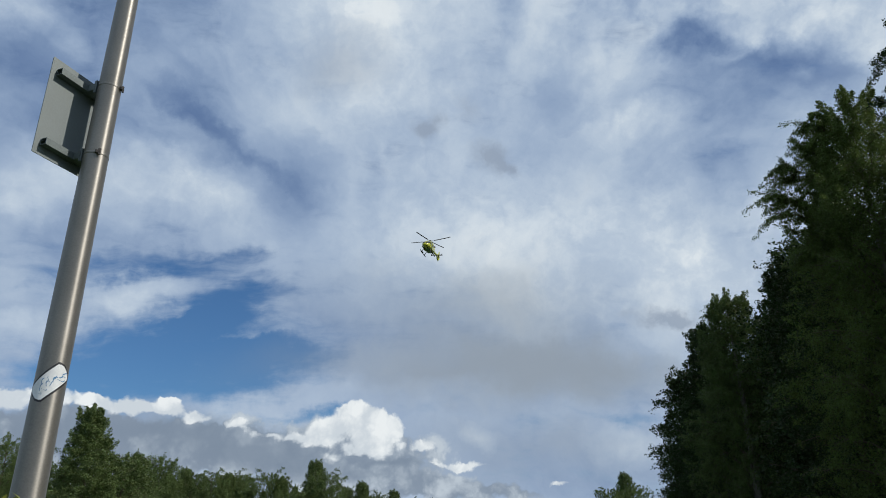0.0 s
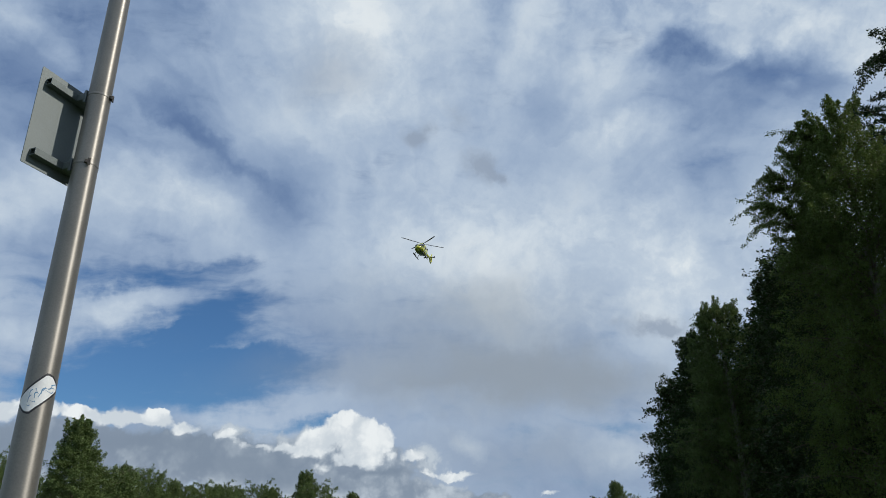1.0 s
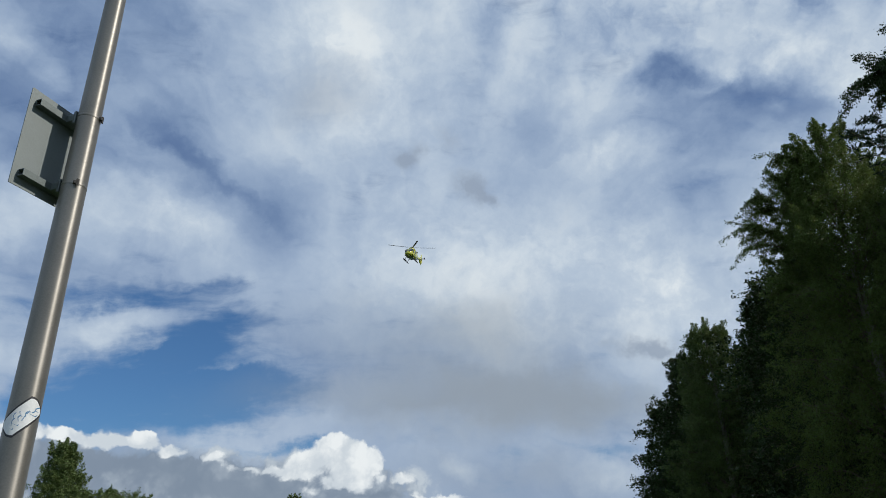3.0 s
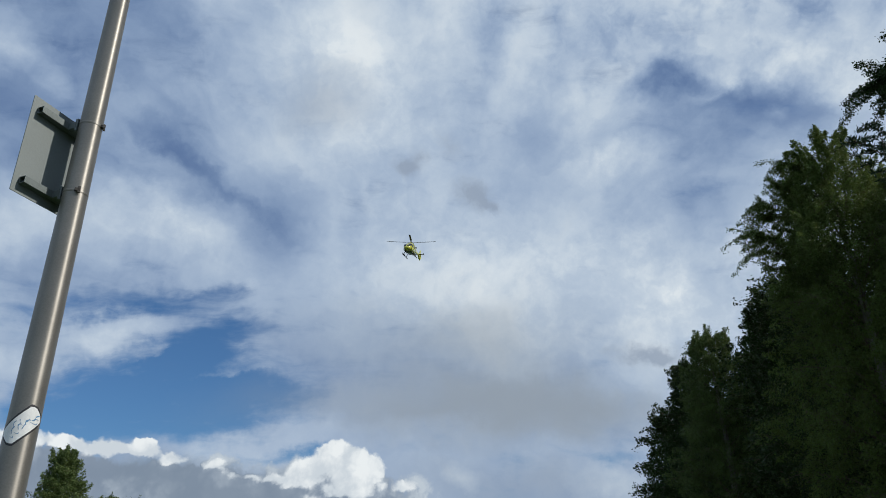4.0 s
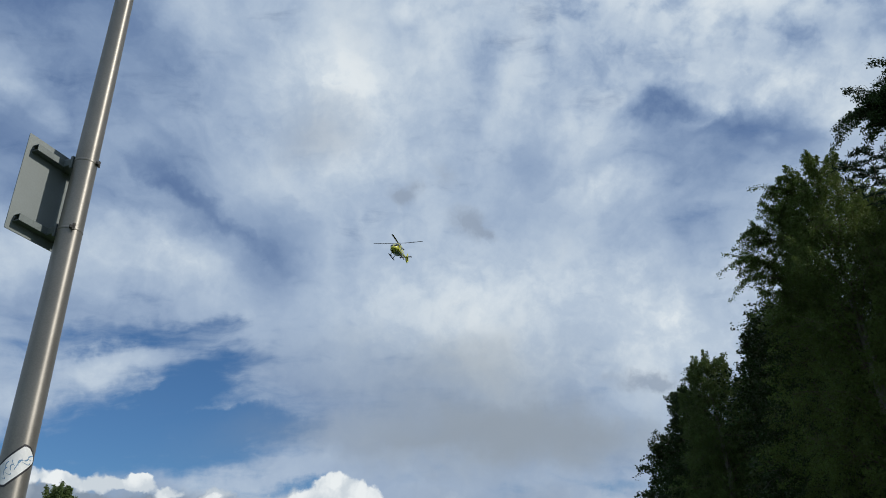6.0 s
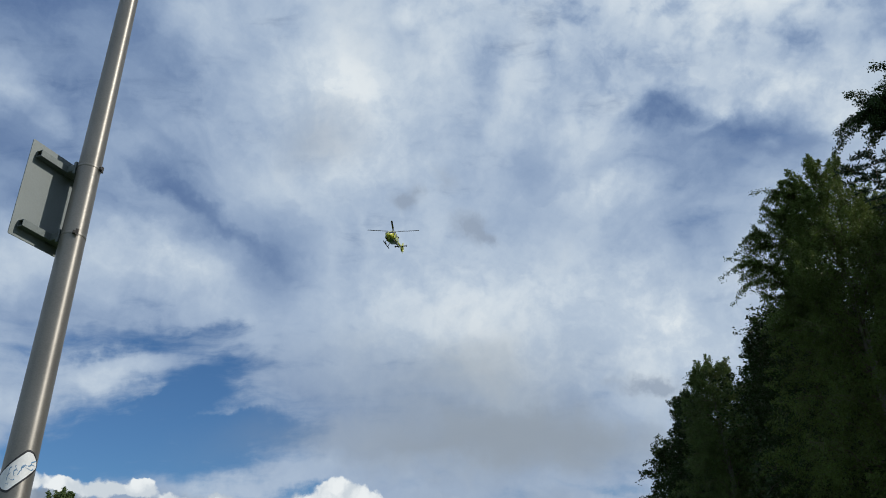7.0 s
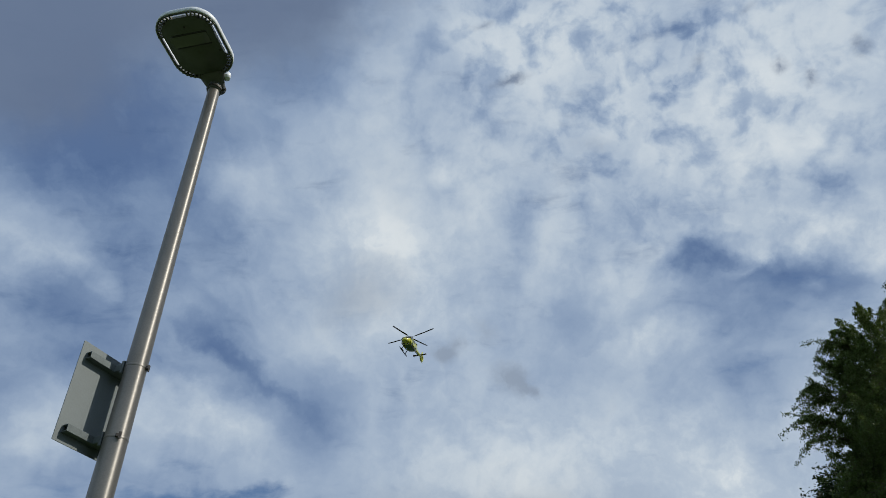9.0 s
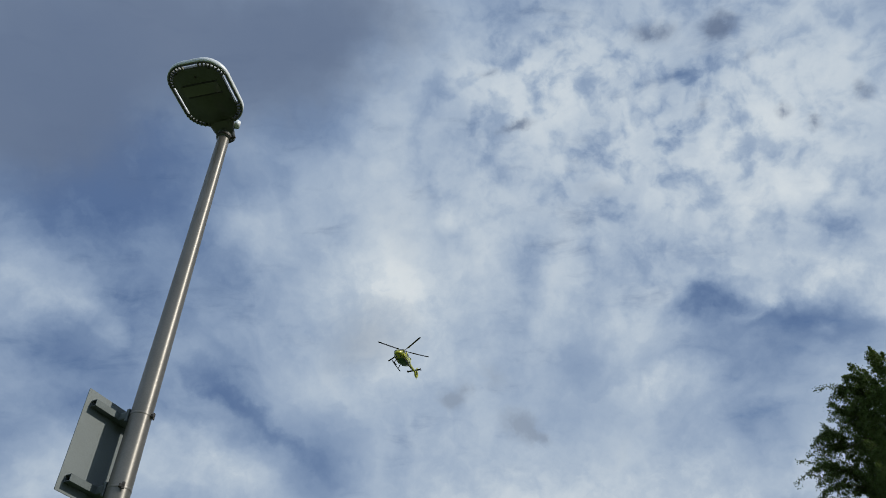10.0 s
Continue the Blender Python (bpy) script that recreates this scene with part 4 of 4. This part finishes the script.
def tree(name, label, height, radius, seed, leaves=30000, size=0.08, low=0.12, shape="birch", leaf=None, bark=None, far=False, reach=(), fill=0.45, limbs=0):
    """Trunk, limbs that rise and hang over, twigs, and leaves strung along the twigs. reach: extra limbs (start height, tip)."""
    rng = np.random.default_rng(seed)
    leaf, bark = leaf or LEAF, bark or BARK_BIRCH
    root = new(name)
    tagged(root, label, "tree")
    n = 9
    hz = np.linspace(0, 1, n)
    sway = np.cumsum(rng.normal(0, 0.010 * height, (n, 2)), axis=0) * 0.5
    trunk = np.column_stack([sway[:, 0] * hz, sway[:, 1] * hz, hz * height * 0.985])
    base_r = 0.011 * height + 0.02
    tr = base_r * (1 - hz) ** 0.8 + 0.008
    ob = new("trunk", sticks("trunk", [(trunk, tr)], bark, 10))
    ob.parent = root
    lines, twigs = [], []
    limbs = limbs or (36 if far else 58)

    def on_trunk(h):
        return np.array([np.interp(h, hz, trunk[:, i]) for i in range(3)])

    def width(h):
        t = (h - low) / (1 - low)
        if shape == "cone":
            return radius * (0.04 + 0.96 * (1 - t) ** 0.75)
        if shape == "round":
            return radius * (0.25 + 0.95 * math.sin(math.pi * min(1, 0.12 + 0.80 * t)) ** 0.7)
        return radius * (0.16 + 1.0 * (1 - t) ** 0.74 * min(1, 0.55 + 1.6 * t))

    plan = []
    for i in range(limbs):
        h = low + (1 - low) * ((i + rng.uniform(0, 1)) / limbs) ** 0.92
        h = min(h, 0.985)
        a = i * 2.39996 + rng.uniform(-0.4, 0.4)
        reach_out = width(h) * rng.uniform(0.70, 1.02)
        start = on_trunk(max(h - 0.04 - 0.10 * reach_out / height, 0.03))
        lift = reach_out * rng.uniform(0.25, 0.75)
        tip = on_trunk(h) + np.array([math.cos(a) * reach_out, math.sin(a) * reach_out, 0])
        tip[2] = start[2] + lift
        plan.append((start, tip, 1.0))
    for h0, tip in reach:
        plan.append((on_trunk(h0 / height), np.array(tip, float), 2.6))
    for start, tip, weight in plan:
        L = np.linalg.norm(tip - start)
        k = np.linspace(0, 1, 6)[:, None]
        bow = np.array([0, 0, 1.0]) * (L * 0.16)
        pts = start + (tip - start) * k + bow * np.sin(k * np.pi) + rng.normal(0, 0.02 * L, (6, 3)) * k
        lines.append((pts, np.linspace(0.010 + 0.007 * L, 0.004, 6)))
        m = int((5 if far else 12) * weight * (0.6 + 0.4 * L))
        for j in range(m):
            u = rng.uniform(0.18, 1.0) ** 0.8
            p0 = np.array([np.interp(u, k[:, 0], pts[:, q]) for q in range(3)])
            out = rng.normal(size=3)
            out[2] *= 0.5
            out = out / np.linalg.norm(out) + (tip - start) / L * 0.5
            tl = rng.uniform(0.25, 0.75) * (0.35 + 0.22 * L) * (1.3 if far else 1.0)
            hang = -rng.uniform(0.15, 0.75) * tl if shape != "cone" else rng.uniform(-0.1, 0.4) * tl
            tk = np.linspace(0, 1, 4)[:, None]
            q = p0 + out * tl * tk * 0.8 + np.array([0, 0, 1.0]) * hang * tk ** 2
            if not far:
                lines.append((q, np.linspace(0.006, 0.002, 4)))
            twigs.append((q, tl * weight))
    if lines:
        ob = new("branchwork", sticks("branchwork", lines, bark if far else BARK, 4))
        ob.parent = root
        tagged(ob, kind="stuff")
    total = sum(w for _, w in twigs)
    spots = []
    for q, w in twigs:
        c = max(2, int(leaves * w / total))
        u = rng.uniform(0.05, 1.05, c)
        p = np.column_stack([np.interp(u, np.linspace(0, 1, 4), q[:, i]) for i in range(3)])
        spots.append(p + rng.normal(0, size * 0.55 + 0.01, (c, 3)))
    # leafy sprays that fill the crown out to an uneven rim, upright near the top and hanging lower down
    if fill:
        c = int(160 + 45 * height)
        each = int(leaves * fill * 0.72 / c)
        hh = low + (0.955 - low) * rng.uniform(0, 1, c) ** 0.72
        aa = rng.uniform(0, 2 * np.pi, c)
        ph = rng.uniform(0, 6.28, 3)
        lobes = 0.90 + 0.10 * np.sin(2 * aa + 17 * hh + ph[0]) + 0.09 * np.sin(5 * aa - 31 * hh + ph[1]) + 0.07 * np.sin(3 * aa + 59 * hh + ph[2])
        rr = np.array([width(q) for q in hh]) * rng.uniform(0.45, 0.92, c) * lobes
        core = np.column_stack([np.interp(hh, hz, trunk[:, i]) for i in range(3)])
        foot = core + np.column_stack([np.cos(aa) * rr, np.sin(aa) * rr, rng.normal(0, 0.012 * height, c)])
        rise = (np.clip((hh - 0.40) * 2.4, -0.3, 1.4) if shape == "birch" else np.clip(hh * 1.4, 0.2, 1.3)) + rng.normal(0, 0.25, c)
        spray = np.column_stack([np.cos(aa) * 0.6, np.sin(aa) * 0.6, rise]) + rng.normal(0, 0.25, (c, 3))
        spray /= np.linalg.norm(spray, axis=1)[:, None]
        long = rng.uniform(0.5, 1.25, c) * (0.034 * height + 0.18) * (1 - 0.40 * np.clip((hh - 0.7) / 0.25, 0, 1))
        u = rng.uniform(0, 1, (c, each, 1)) ** 0.9
        p = foot[:, None, :] + spray[:, None, :] * (long[:, None, None] * u)
        spread = (0.26 - 0.10 * np.clip((hh - 0.6) / 0.3, 0, 1))[:, None, None] * long[:, None, None] * (1 - u) ** 0.8 + size * 0.25
        spots.append((p + np.clip(rng.normal(0, 1, (c, each, 3)), -1.7, 1.7) * spread).reshape(-1, 3))
        c = int(leaves * fill * 0.28)
        hh = low + (0.90 - low) * rng.uniform(0, 1, c) ** 0.85
        aa = rng.uniform(0, 2 * np.pi, c)
        rr = np.array([width(q) for q in hh]) * rng.uniform(0.0, 0.72, c) ** 0.6
        core = np.column_stack([np.interp(hh, hz, trunk[:, i]) for i in range(3)])
        spots.append(core + np.column_stack([np.cos(aa) * rr, np.sin(aa) * rr, rng.normal(0, 0.1, c)]))
    # the leading shoot and the smaller leaders round it
    crest = on_trunk(0.97)
    for k in range(7):
        a = k * 2.4 + rng.uniform(0, 1)
        out = 0 if k == 0 else rng.uniform(0.25, 0.9) * width(0.86)
        foot = crest + np.array([math.cos(a) * out, math.sin(a) * out, -height * (0.03 + 0.10 * out / radius) - (0.02 * height if k else 0)])
        c = max(16, leaves // 110)
        u = rng.uniform(0, 1, (c, 1))
        rise = np.array([math.cos(a) * 0.12 * bool(k), math.sin(a) * 0.12 * bool(k), 1.0]) * height * rng.uniform(0.055, 0.08)
        spots.append(foot + rise * u + rng.normal(0, 1, (c, 3)) * (0.0085 * height * (1 - u) + 0.25 * size))
    ob = new("crown", leaf_cloud("crown", np.concatenate(spots), size, leaf, rng, 0.9 if shape == "birch" else 0.3))
    ob.parent = root
    tagged(ob, kind="stuff")
    return root


def spruce(name, label, height, radius, seed, low=0.1, reach=()):
    """A conifer: whorls of drooping branches set with needle sprays."""
    rng = np.random.default_rng(seed)
    root = new(name)
    tagged(root, label, "tree")
    k = np.linspace(0, 1, 6)
    ob = new("trunk", sticks("trunk", [(np.column_stack([0 * k, 0 * k, k * height]), 0.013 * height * (1 - k) + 0.01)], BARK, 8))
    ob.parent = root
    lines, spots, ways = [], [], []
    for i in range(70):
        h = low + (1 - low) * i / 70
        L = radius * (1.03 - (h - low) / (1 - low)) * rng.uniform(0.8, 1.15) + 0.1
        a = i * 2.39996
        for h0, a0, l0 in reach:
            if abs(h * height - h0) < 0.5 * (1 - low) * height / 70:
                a, L = radians(a0), l0
        d = np.array([math.cos(a), math.sin(a), 0])
        kk = np.linspace(0, 1, 7)
        pts = np.array([0, 0, h * height]) + d * L * kk[:, None] + np.array([0, 0, 1.0]) * (0.10 * L * kk - 0.02 * L * np.sin(kk * 3.1) + 0.13 * L * kk ** 3)[:, None]
        lines.append((pts, np.linspace(0.014 + 0.004 * L, 0.005, 7)))
        sprays = int(7 * L) + 2
        for j in range(sprays):
            u = (j + 0.5) / sprays
            s = 1 if j % 2 else -1
            p0 = np.array([np.interp(u, kk, pts[:, q]) for q in range(3)])
            side = np.array([-d[1], d[0], 0]) * s
            tl = 0.42 * L * (1.05 - u) + 0.12
            q = p0 + (side * 0.75 + d * 0.65) * tl * np.linspace(0, 1, 4)[:, None] + np.array([0, 0, 1.0]) * (0.12 * tl * np.linspace(0, 1, 4) ** 2)[:, None]
            lines.append((q, np.linspace(0.006, 0.003, 4)))
            c = int(190 * tl) + 14
            spots.append(q[0] + (q[-1] - q[0]) * rng.uniform(0, 1, (c, 1)) + rng.normal(0, 0.006, (c, 3)))
        c = int(170 * L)
        u = rng.uniform(0.3, 1.02, c)
        spots.append(np.column_stack([np.interp(u, kk, pts[:, q]) for q in range(3)]))
    ob = new("branchwork", sticks("branchwork", lines, BARK, 4))
    ob.parent = root
    tagged(ob, kind="stuff")
    ob = new("crown", leaf_cloud("crown", np.concatenate(spots), 0.085, NEEDLES, rng, -0.25, 0.24))
    ob.parent = root
    tagged(ob, kind="stuff")
    return root


def place(ob, az, dist, turn=0.0):
    """Stand a tree at that bearing (degrees clockwise from ahead) and distance from the camera."""
    ob.matrix_basis = pose(dist * math.sin(radians(az)), dist * math.cos(radians(az)), 0, 0, 0, turn)
    return ob


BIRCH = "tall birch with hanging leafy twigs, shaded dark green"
# the wood's edge beside the camera; shaded trees carry shade in their leaf colour
place(tree("birch_tree", "tall birch with sunlit yellow-green top and dark shaded side", 11.5, 2.6, 1, 100000, 0.042, 0.04, limbs=90, fill=2.3, reach=((7.3, (-1.75, 1.0, 9.0)), (8.3, (-1.45, 0.85, 9.7)), (7.0, (-1.65, 0.9, 8.6)), (6.2, (-1.4, 0.8, 7.6)), (9.4, (-0.85, 0.45, 10.7)), (8.0, (-1.3, 0.8, 9.5)), (6.6, (-1.35, 0.8, 8.15)), (6.0, (-1.25, 0.75, 7.3)), (8.6, (-1.0, 0.6, 10.1)))), 34.5, 16.8)
place(tree("birch_tree", BIRCH, 8.3, 0.9, 2, 110000, 0.029, 0.10, leaf=LEAF_SHADED, limbs=40, fill=0.3, reach=((6.3, (-1.62, 0.28, 7.3)), (6.4, (-1.5, 0.20, 7.35)), (6.9, (-1.12, -0.1, 7.9)), (6.4, (-1.4, 0.15, 7.2)), (6.7, (-1.25, 0.0, 7.65)), (6.3, (-1.45, 0.3, 7.05)))), 47.5, 10.0)
place(spruce("spruce_tree", "dark green spruce with upcurved needle branches", 12.5, 1.7, 3, 0.1, ((6.9, 186.0, 2.45), (7.45, 176.0, 1.9))), 45.0, 12.4)
place(tree("birch_tree", BIRCH, 10.9, 2.5, 4, 50000, 0.062, 0.05, limbs=70, fill=1.6), 39.3, 18.3)
place(tree("alder_tree", "leafy alder in deep shade at the wood's edge", 9.0, 2.0, 5, 30000, 0.080, 0.03, "round", LEAF_SHADED, BARK, fill=1.5), 30.8, 19.5)
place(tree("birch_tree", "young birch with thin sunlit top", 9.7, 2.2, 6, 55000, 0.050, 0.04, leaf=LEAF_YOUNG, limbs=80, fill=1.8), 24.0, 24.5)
place(tree("birch_tree", BIRCH, 9.4, 2.2, 7, 40000, 0.068, 0.03, leaf=LEAF_SHADED, limbs=70, fill=1.6), 22.1, 27.5)
place(tree("alder_tree", "leafy alder in deep shade at the wood's edge", 8.4, 1.9, 8, 30000, 0.085, 0.02, "round", LEAF_SHADED, BARK, fill=1.5), 21.7, 30.0)
place(tree("alder_tree", "leafy alder in deep shade at the wood's edge", 7.4, 1.8, 9, 30000, 0.085, 0.02, "round", LEAF_SHADED, BARK, fill=1.5), 21.1, 33.0)
place(tree("birch_tree", BIRCH, 7.4, 2.0, 10, 26000, 0.09, 0.02, leaf=LEAF_SHADED, fill=1.5), 20.5, 38.0)
# trees added deeper in the wood, with shade put into their leaf colour
place(tree("birch_tree", "dense dark birch standing behind the wood's edge", 12.0, 2.2, 70, 26000, 0.12, 0.05, "birch", LEAF_SHADED, BARK_BIRCH, fill=1.5), 31.2, 24.0)
place(tree("alder_tree", "leafy alder added deeper in the wood to thicken and shade it", 10.4, 1.5, 71, 26000, 0.12, 0.05, "round", LEAF_SHADED, BARK, fill=1.5), 28.7, 26.0)
# those past 45 degrees are added out of view to shade the edge
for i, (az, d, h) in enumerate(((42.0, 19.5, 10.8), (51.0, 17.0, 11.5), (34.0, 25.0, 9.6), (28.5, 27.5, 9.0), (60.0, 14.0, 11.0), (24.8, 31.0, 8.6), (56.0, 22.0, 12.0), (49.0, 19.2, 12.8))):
    place(tree("alder_tree", "leafy alder added deeper in the wood to thicken and shade it", h, 2.7, 20 + i, 16000, 0.15, 0.04, "round", LEAF_SHADED, BARK, fill=1.0), az, d)

# unseen trees added beside the camera, to shade the wood's lower edge
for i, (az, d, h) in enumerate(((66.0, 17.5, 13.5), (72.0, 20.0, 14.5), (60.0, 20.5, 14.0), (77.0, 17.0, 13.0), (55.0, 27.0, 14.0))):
    place(tree("alder_tree", "unseen tall leafy alder added to shade the wood's edge", h, 3.0, 60 + i, 14000, 0.18, 0.04, "round", LEAF_SHADED, BARK, fill=1.0), az, d)


# ---- far edge of the clearing ----
def far_woods():
    kinds = [tree("aspen_tree", "full green aspen at the far edge of the clearing", 12.0, 3.2, 40, 22000, 0.11, 0.10, "round", LEAF_FAR, BARK, True, fill=1.8),
             tree("birch_tree", "green birch at the far edge of the clearing", 12.0, 2.9, 41, 22000, 0.11, 0.08, "birch", LEAF_FAR, BARK_BIRCH, True, fill=1.8),
             tree("aspen_tree", "broad green aspen at the far edge of the clearing", 12.0, 3.8, 42, 22000, 0.11, 0.08, "round", LEAF_FAR, BARK, True, fill=1.8),
             tree("birch_tree", "slender green birch at the far edge of the clearing", 12.0, 2.4, 43, 22000, 0.11, 0.05, "cone", LEAF_FAR, BARK_BIRCH, True, fill=1.8)]
    for k in kinds:
        k["group"] = "trees at the far edge"
    used = set()
    rnd = random.Random(7)
    # bearing, rise of the tops in degrees, kind
    tops = []
    az = -36.0
    while az < 14.5:
        e = 4.75 + 0.6 * math.sin(az * 0.8) if az < -10 else 4.75 - (az + 10) * 0.10
        tops.append((az, e + rnd.uniform(-0.5, 0.35), rnd.choice((0, 1, 1, 3, 3, 2))))
        az += rnd.uniform(0.9, 1.5)
    tops += [(-20.1, 6.5, 3), (-18.2, 6.1, 0), (-16.7, 5.5, 1), (-27.9, 6.9, 2), (-30.5, 7.2, 0), (-25.8, 6.4, 1), (-7.4, 6.3, 1), (-4.2, 4.8, 1), (-13.4, 5.2, 2), (15.0, 5.35, 1), (14.0, 4.2, 0), (-10.6, 5.3, 2)]
    tops += [(a0 + 0.6, e0 - 0.9, (k0 + 1) % 4) for a0, e0, k0 in tops]
    for az, e, kind in tops:
        dist = rnd.uniform(88, 108)
        s = (1.65 + dist * math.tan(radians(e))) / 12.0
        src = kinds[kind]
        m = pose(dist * math.sin(radians(az)), dist * math.cos(radians(az)), 0, 0, 0, rnd.uniform(0, 360))
        if kind in used:
            ob = copy_thing(src, m)
        else:
            used.add(kind)
            src.matrix_basis = m
            ob = src
        ob.scale = (s * 0.95, s * 0.95, s)
    place(tree("aspen_tree", "tall pointed aspen standing before the far woods", 11.3, 3.9, 50, 30000, 0.11, 0.05, "cone", LEAF_FAR, BARK, False, fill=2.2), -23.1, 58.0)
    place(tree("aspen_tree", "small green aspen beside a taller one", 8.2, 2.6, 51, 16000, 0.12, 0.05, "round", LEAF_FAR, BARK, False, fill=1.8), -20.6, 61.0)


far_woods()


def hedge():
    """The top of a clipped hedge just before the post."""
    rng = np.random.default_rng(9)
    n = 9000
    p = np.column_stack([rng.uniform(-0.55, 0.55, n), rng.uniform(-0.22, 0.22, n), rng.uniform(0.05, 1.0, n) ** 0.6])
    top = 1.79 + 0.012 * np.sin(p[:, 0] * 9)
    p[:, 2] *= top
    root = new("hedge")
    tagged(root, "clipped yellow-green hedge beside the lamp post", "hedge")
    ob = new("foliage", leaf_cloud("foliage", p, 0.035, HEDGE_LEAF, rng, 0.0))
    ob.parent = root
    tagged(ob, kind="stuff")
    stems = []
    for i in range(14):
        x, y = rng.uniform(-0.5, 0.5), rng.uniform(-0.15, 0.15)
        k = np.linspace(0, 1, 4)
        stems.append((np.column_stack([x + 0.05 * k, y - 0.03 * k, k * 1.66]), np.linspace(0.016, 0.004, 4)))
    ob = new("stems", sticks("stems", stems, BARK, 5))
    ob.parent = root
    root.matrix_basis = pose(-1.60, 1.99, 0, 0, 0, 27)


hedge()


def insect():
    """A small fly passing near the camera."""
    ob = new("insect")
    tagged(ob, "small dark flying insect with clear wings", "insect")
    part("body", loft([(-0.008, 0, 0, 0.0015, 0.0015, 0.0015), (-0.005, 0, 0, 0.0032, 0.003, 0.003), (0.0, 0, 0, 0.004, 0.004, 0.0038), (0.006, 0, 0, 0.0032, 0.003, 0.003), (0.010, 0, 0, 0.001, 0.001, 0.001)], 10, 2), INSECT, ob)
    for sx in (-1, 1):
        part("wing", box((0.012, 0.005, 0.0004), (sx * 0.008, 0.001, 0.004), 0.0001, pose(0, 0, 0, 0, -sx * 20, sx * 15)), INSECT, ob)
    return ob


fly = insect()


# ---- what moves ----
def between(t, rows):
    for (a, p), (b, q) in zip(rows, rows[1:]):
        if t <= b:
            return p + (q - p) * (t - a) / (b - a)
    return rows[-1][1]


# seconds, bearing and rise in degrees, distance, nose-down, lean, heading
FLIGHT = [
    (0.0, 0.72, 22.22, 168.0, -2.5, 5.5, -18.0),
    (0.5, 0.82, 22.45, 168.0, -2.8, 5.3, -17.9),
    (1.0, 0.92, 22.72, 168.0, -1.0, 5.0, -17.9),
    (1.5, 0.92, 23.08, 168.0, 1.0, 4.6, -17.8),
    (2.0, 0.86, 23.37, 167.5, 4.0, 4.3, -17.8),
    (2.5, 0.93, 23.65, 167.0, 6.5, 4.0, -17.7),
    (4.0, 0.66, 24.95, 165.5, 6.0, 4.0, -17.5),
    (4.5, 0.6, 25.44, 165.0, 5.5, 4.1, -17.4),
    (5.0, 0.45, 25.90, 164.0, 5.2, 4.2, -17.2),
    (5.5, 0.13, 26.51, 162.5, 5.0, 4.2, -17.1),
    (7.0, -0.77, 28.4, 157.0, 3.5, 3.8, -16.6),
    (7.5, -1.24, 29.18, 155.0, 2.8, 3.2, -16.5),
    (8.0, -1.75, 29.91, 152.0, 2.8, 2.7, -16.6),
    (8.5, -2.29, 30.99, 148.5, 2.9, 2.2, -16.7),
    (9.0, -2.86, 32.09, 144.5, 2.9, 2.0, -16.8),
    (9.5, -3.55, 33.17, 140.5, 3.0, 1.8, -16.9),
    (10.0, -4.17, 34.49, 136.5, 3.0, 1.7, -17.0),
]
# how far the rotor runs ahead of its even pace, in degrees
LEAD = [(0, 0), (0.5, -2), (1, -7), (2.5, 14), (4, 21), (4.5, 26), (5, 31), (5.5, 37), (7, 82), (7.5, 90), (10, 90)]

# seconds and place of the fly
FLY = [(0.0, -4.048, 2.474, 4.040), (4.6, -3.548, 2.474, 4.040), (4.9, -2.048, 2.474, 4.040), (5.0, -1.670, 2.661, 4.132), (5.1, -1.288, 2.831, 4.170), (5.2, -1.238, 2.893, 4.124), (5.3, -1.279, 2.840, 4.166), (5.4, -1.203, 2.785, 4.265), (5.5, -1.096, 2.592, 4.502), (6.0, -0.696, 2.092, 5.702), (10.0, 0.404, 0.092, 7.502)]


def motions():
    rows = []
    for t, az, el, d, nose, lean, head in FLIGHT:
        a, e = radians(az), radians(el)
        rows.append((t, pose(d * math.cos(e) * math.sin(a), d * math.cos(e) * math.cos(a), 1.65 + d * math.sin(e), nose, lean, head)))
    walk(chopper, rows)
    spin = []
    for f in range(301):
        t = f / 30
        heading = between(t, [(r[0], r[6]) for r in FLIGHT])
        spin.append((t, pose(0, 0, 1.70, 4) @ pose(0, 0, 0, 0, 0, 53.7 + 2320.16 * t + between(t, LEAD) - heading)))
    walk(rotor, spin)
    walk(fly, [(t, pose(x, y, z, 0, 0, -70)) for t, x, y, z in FLY])


motions()
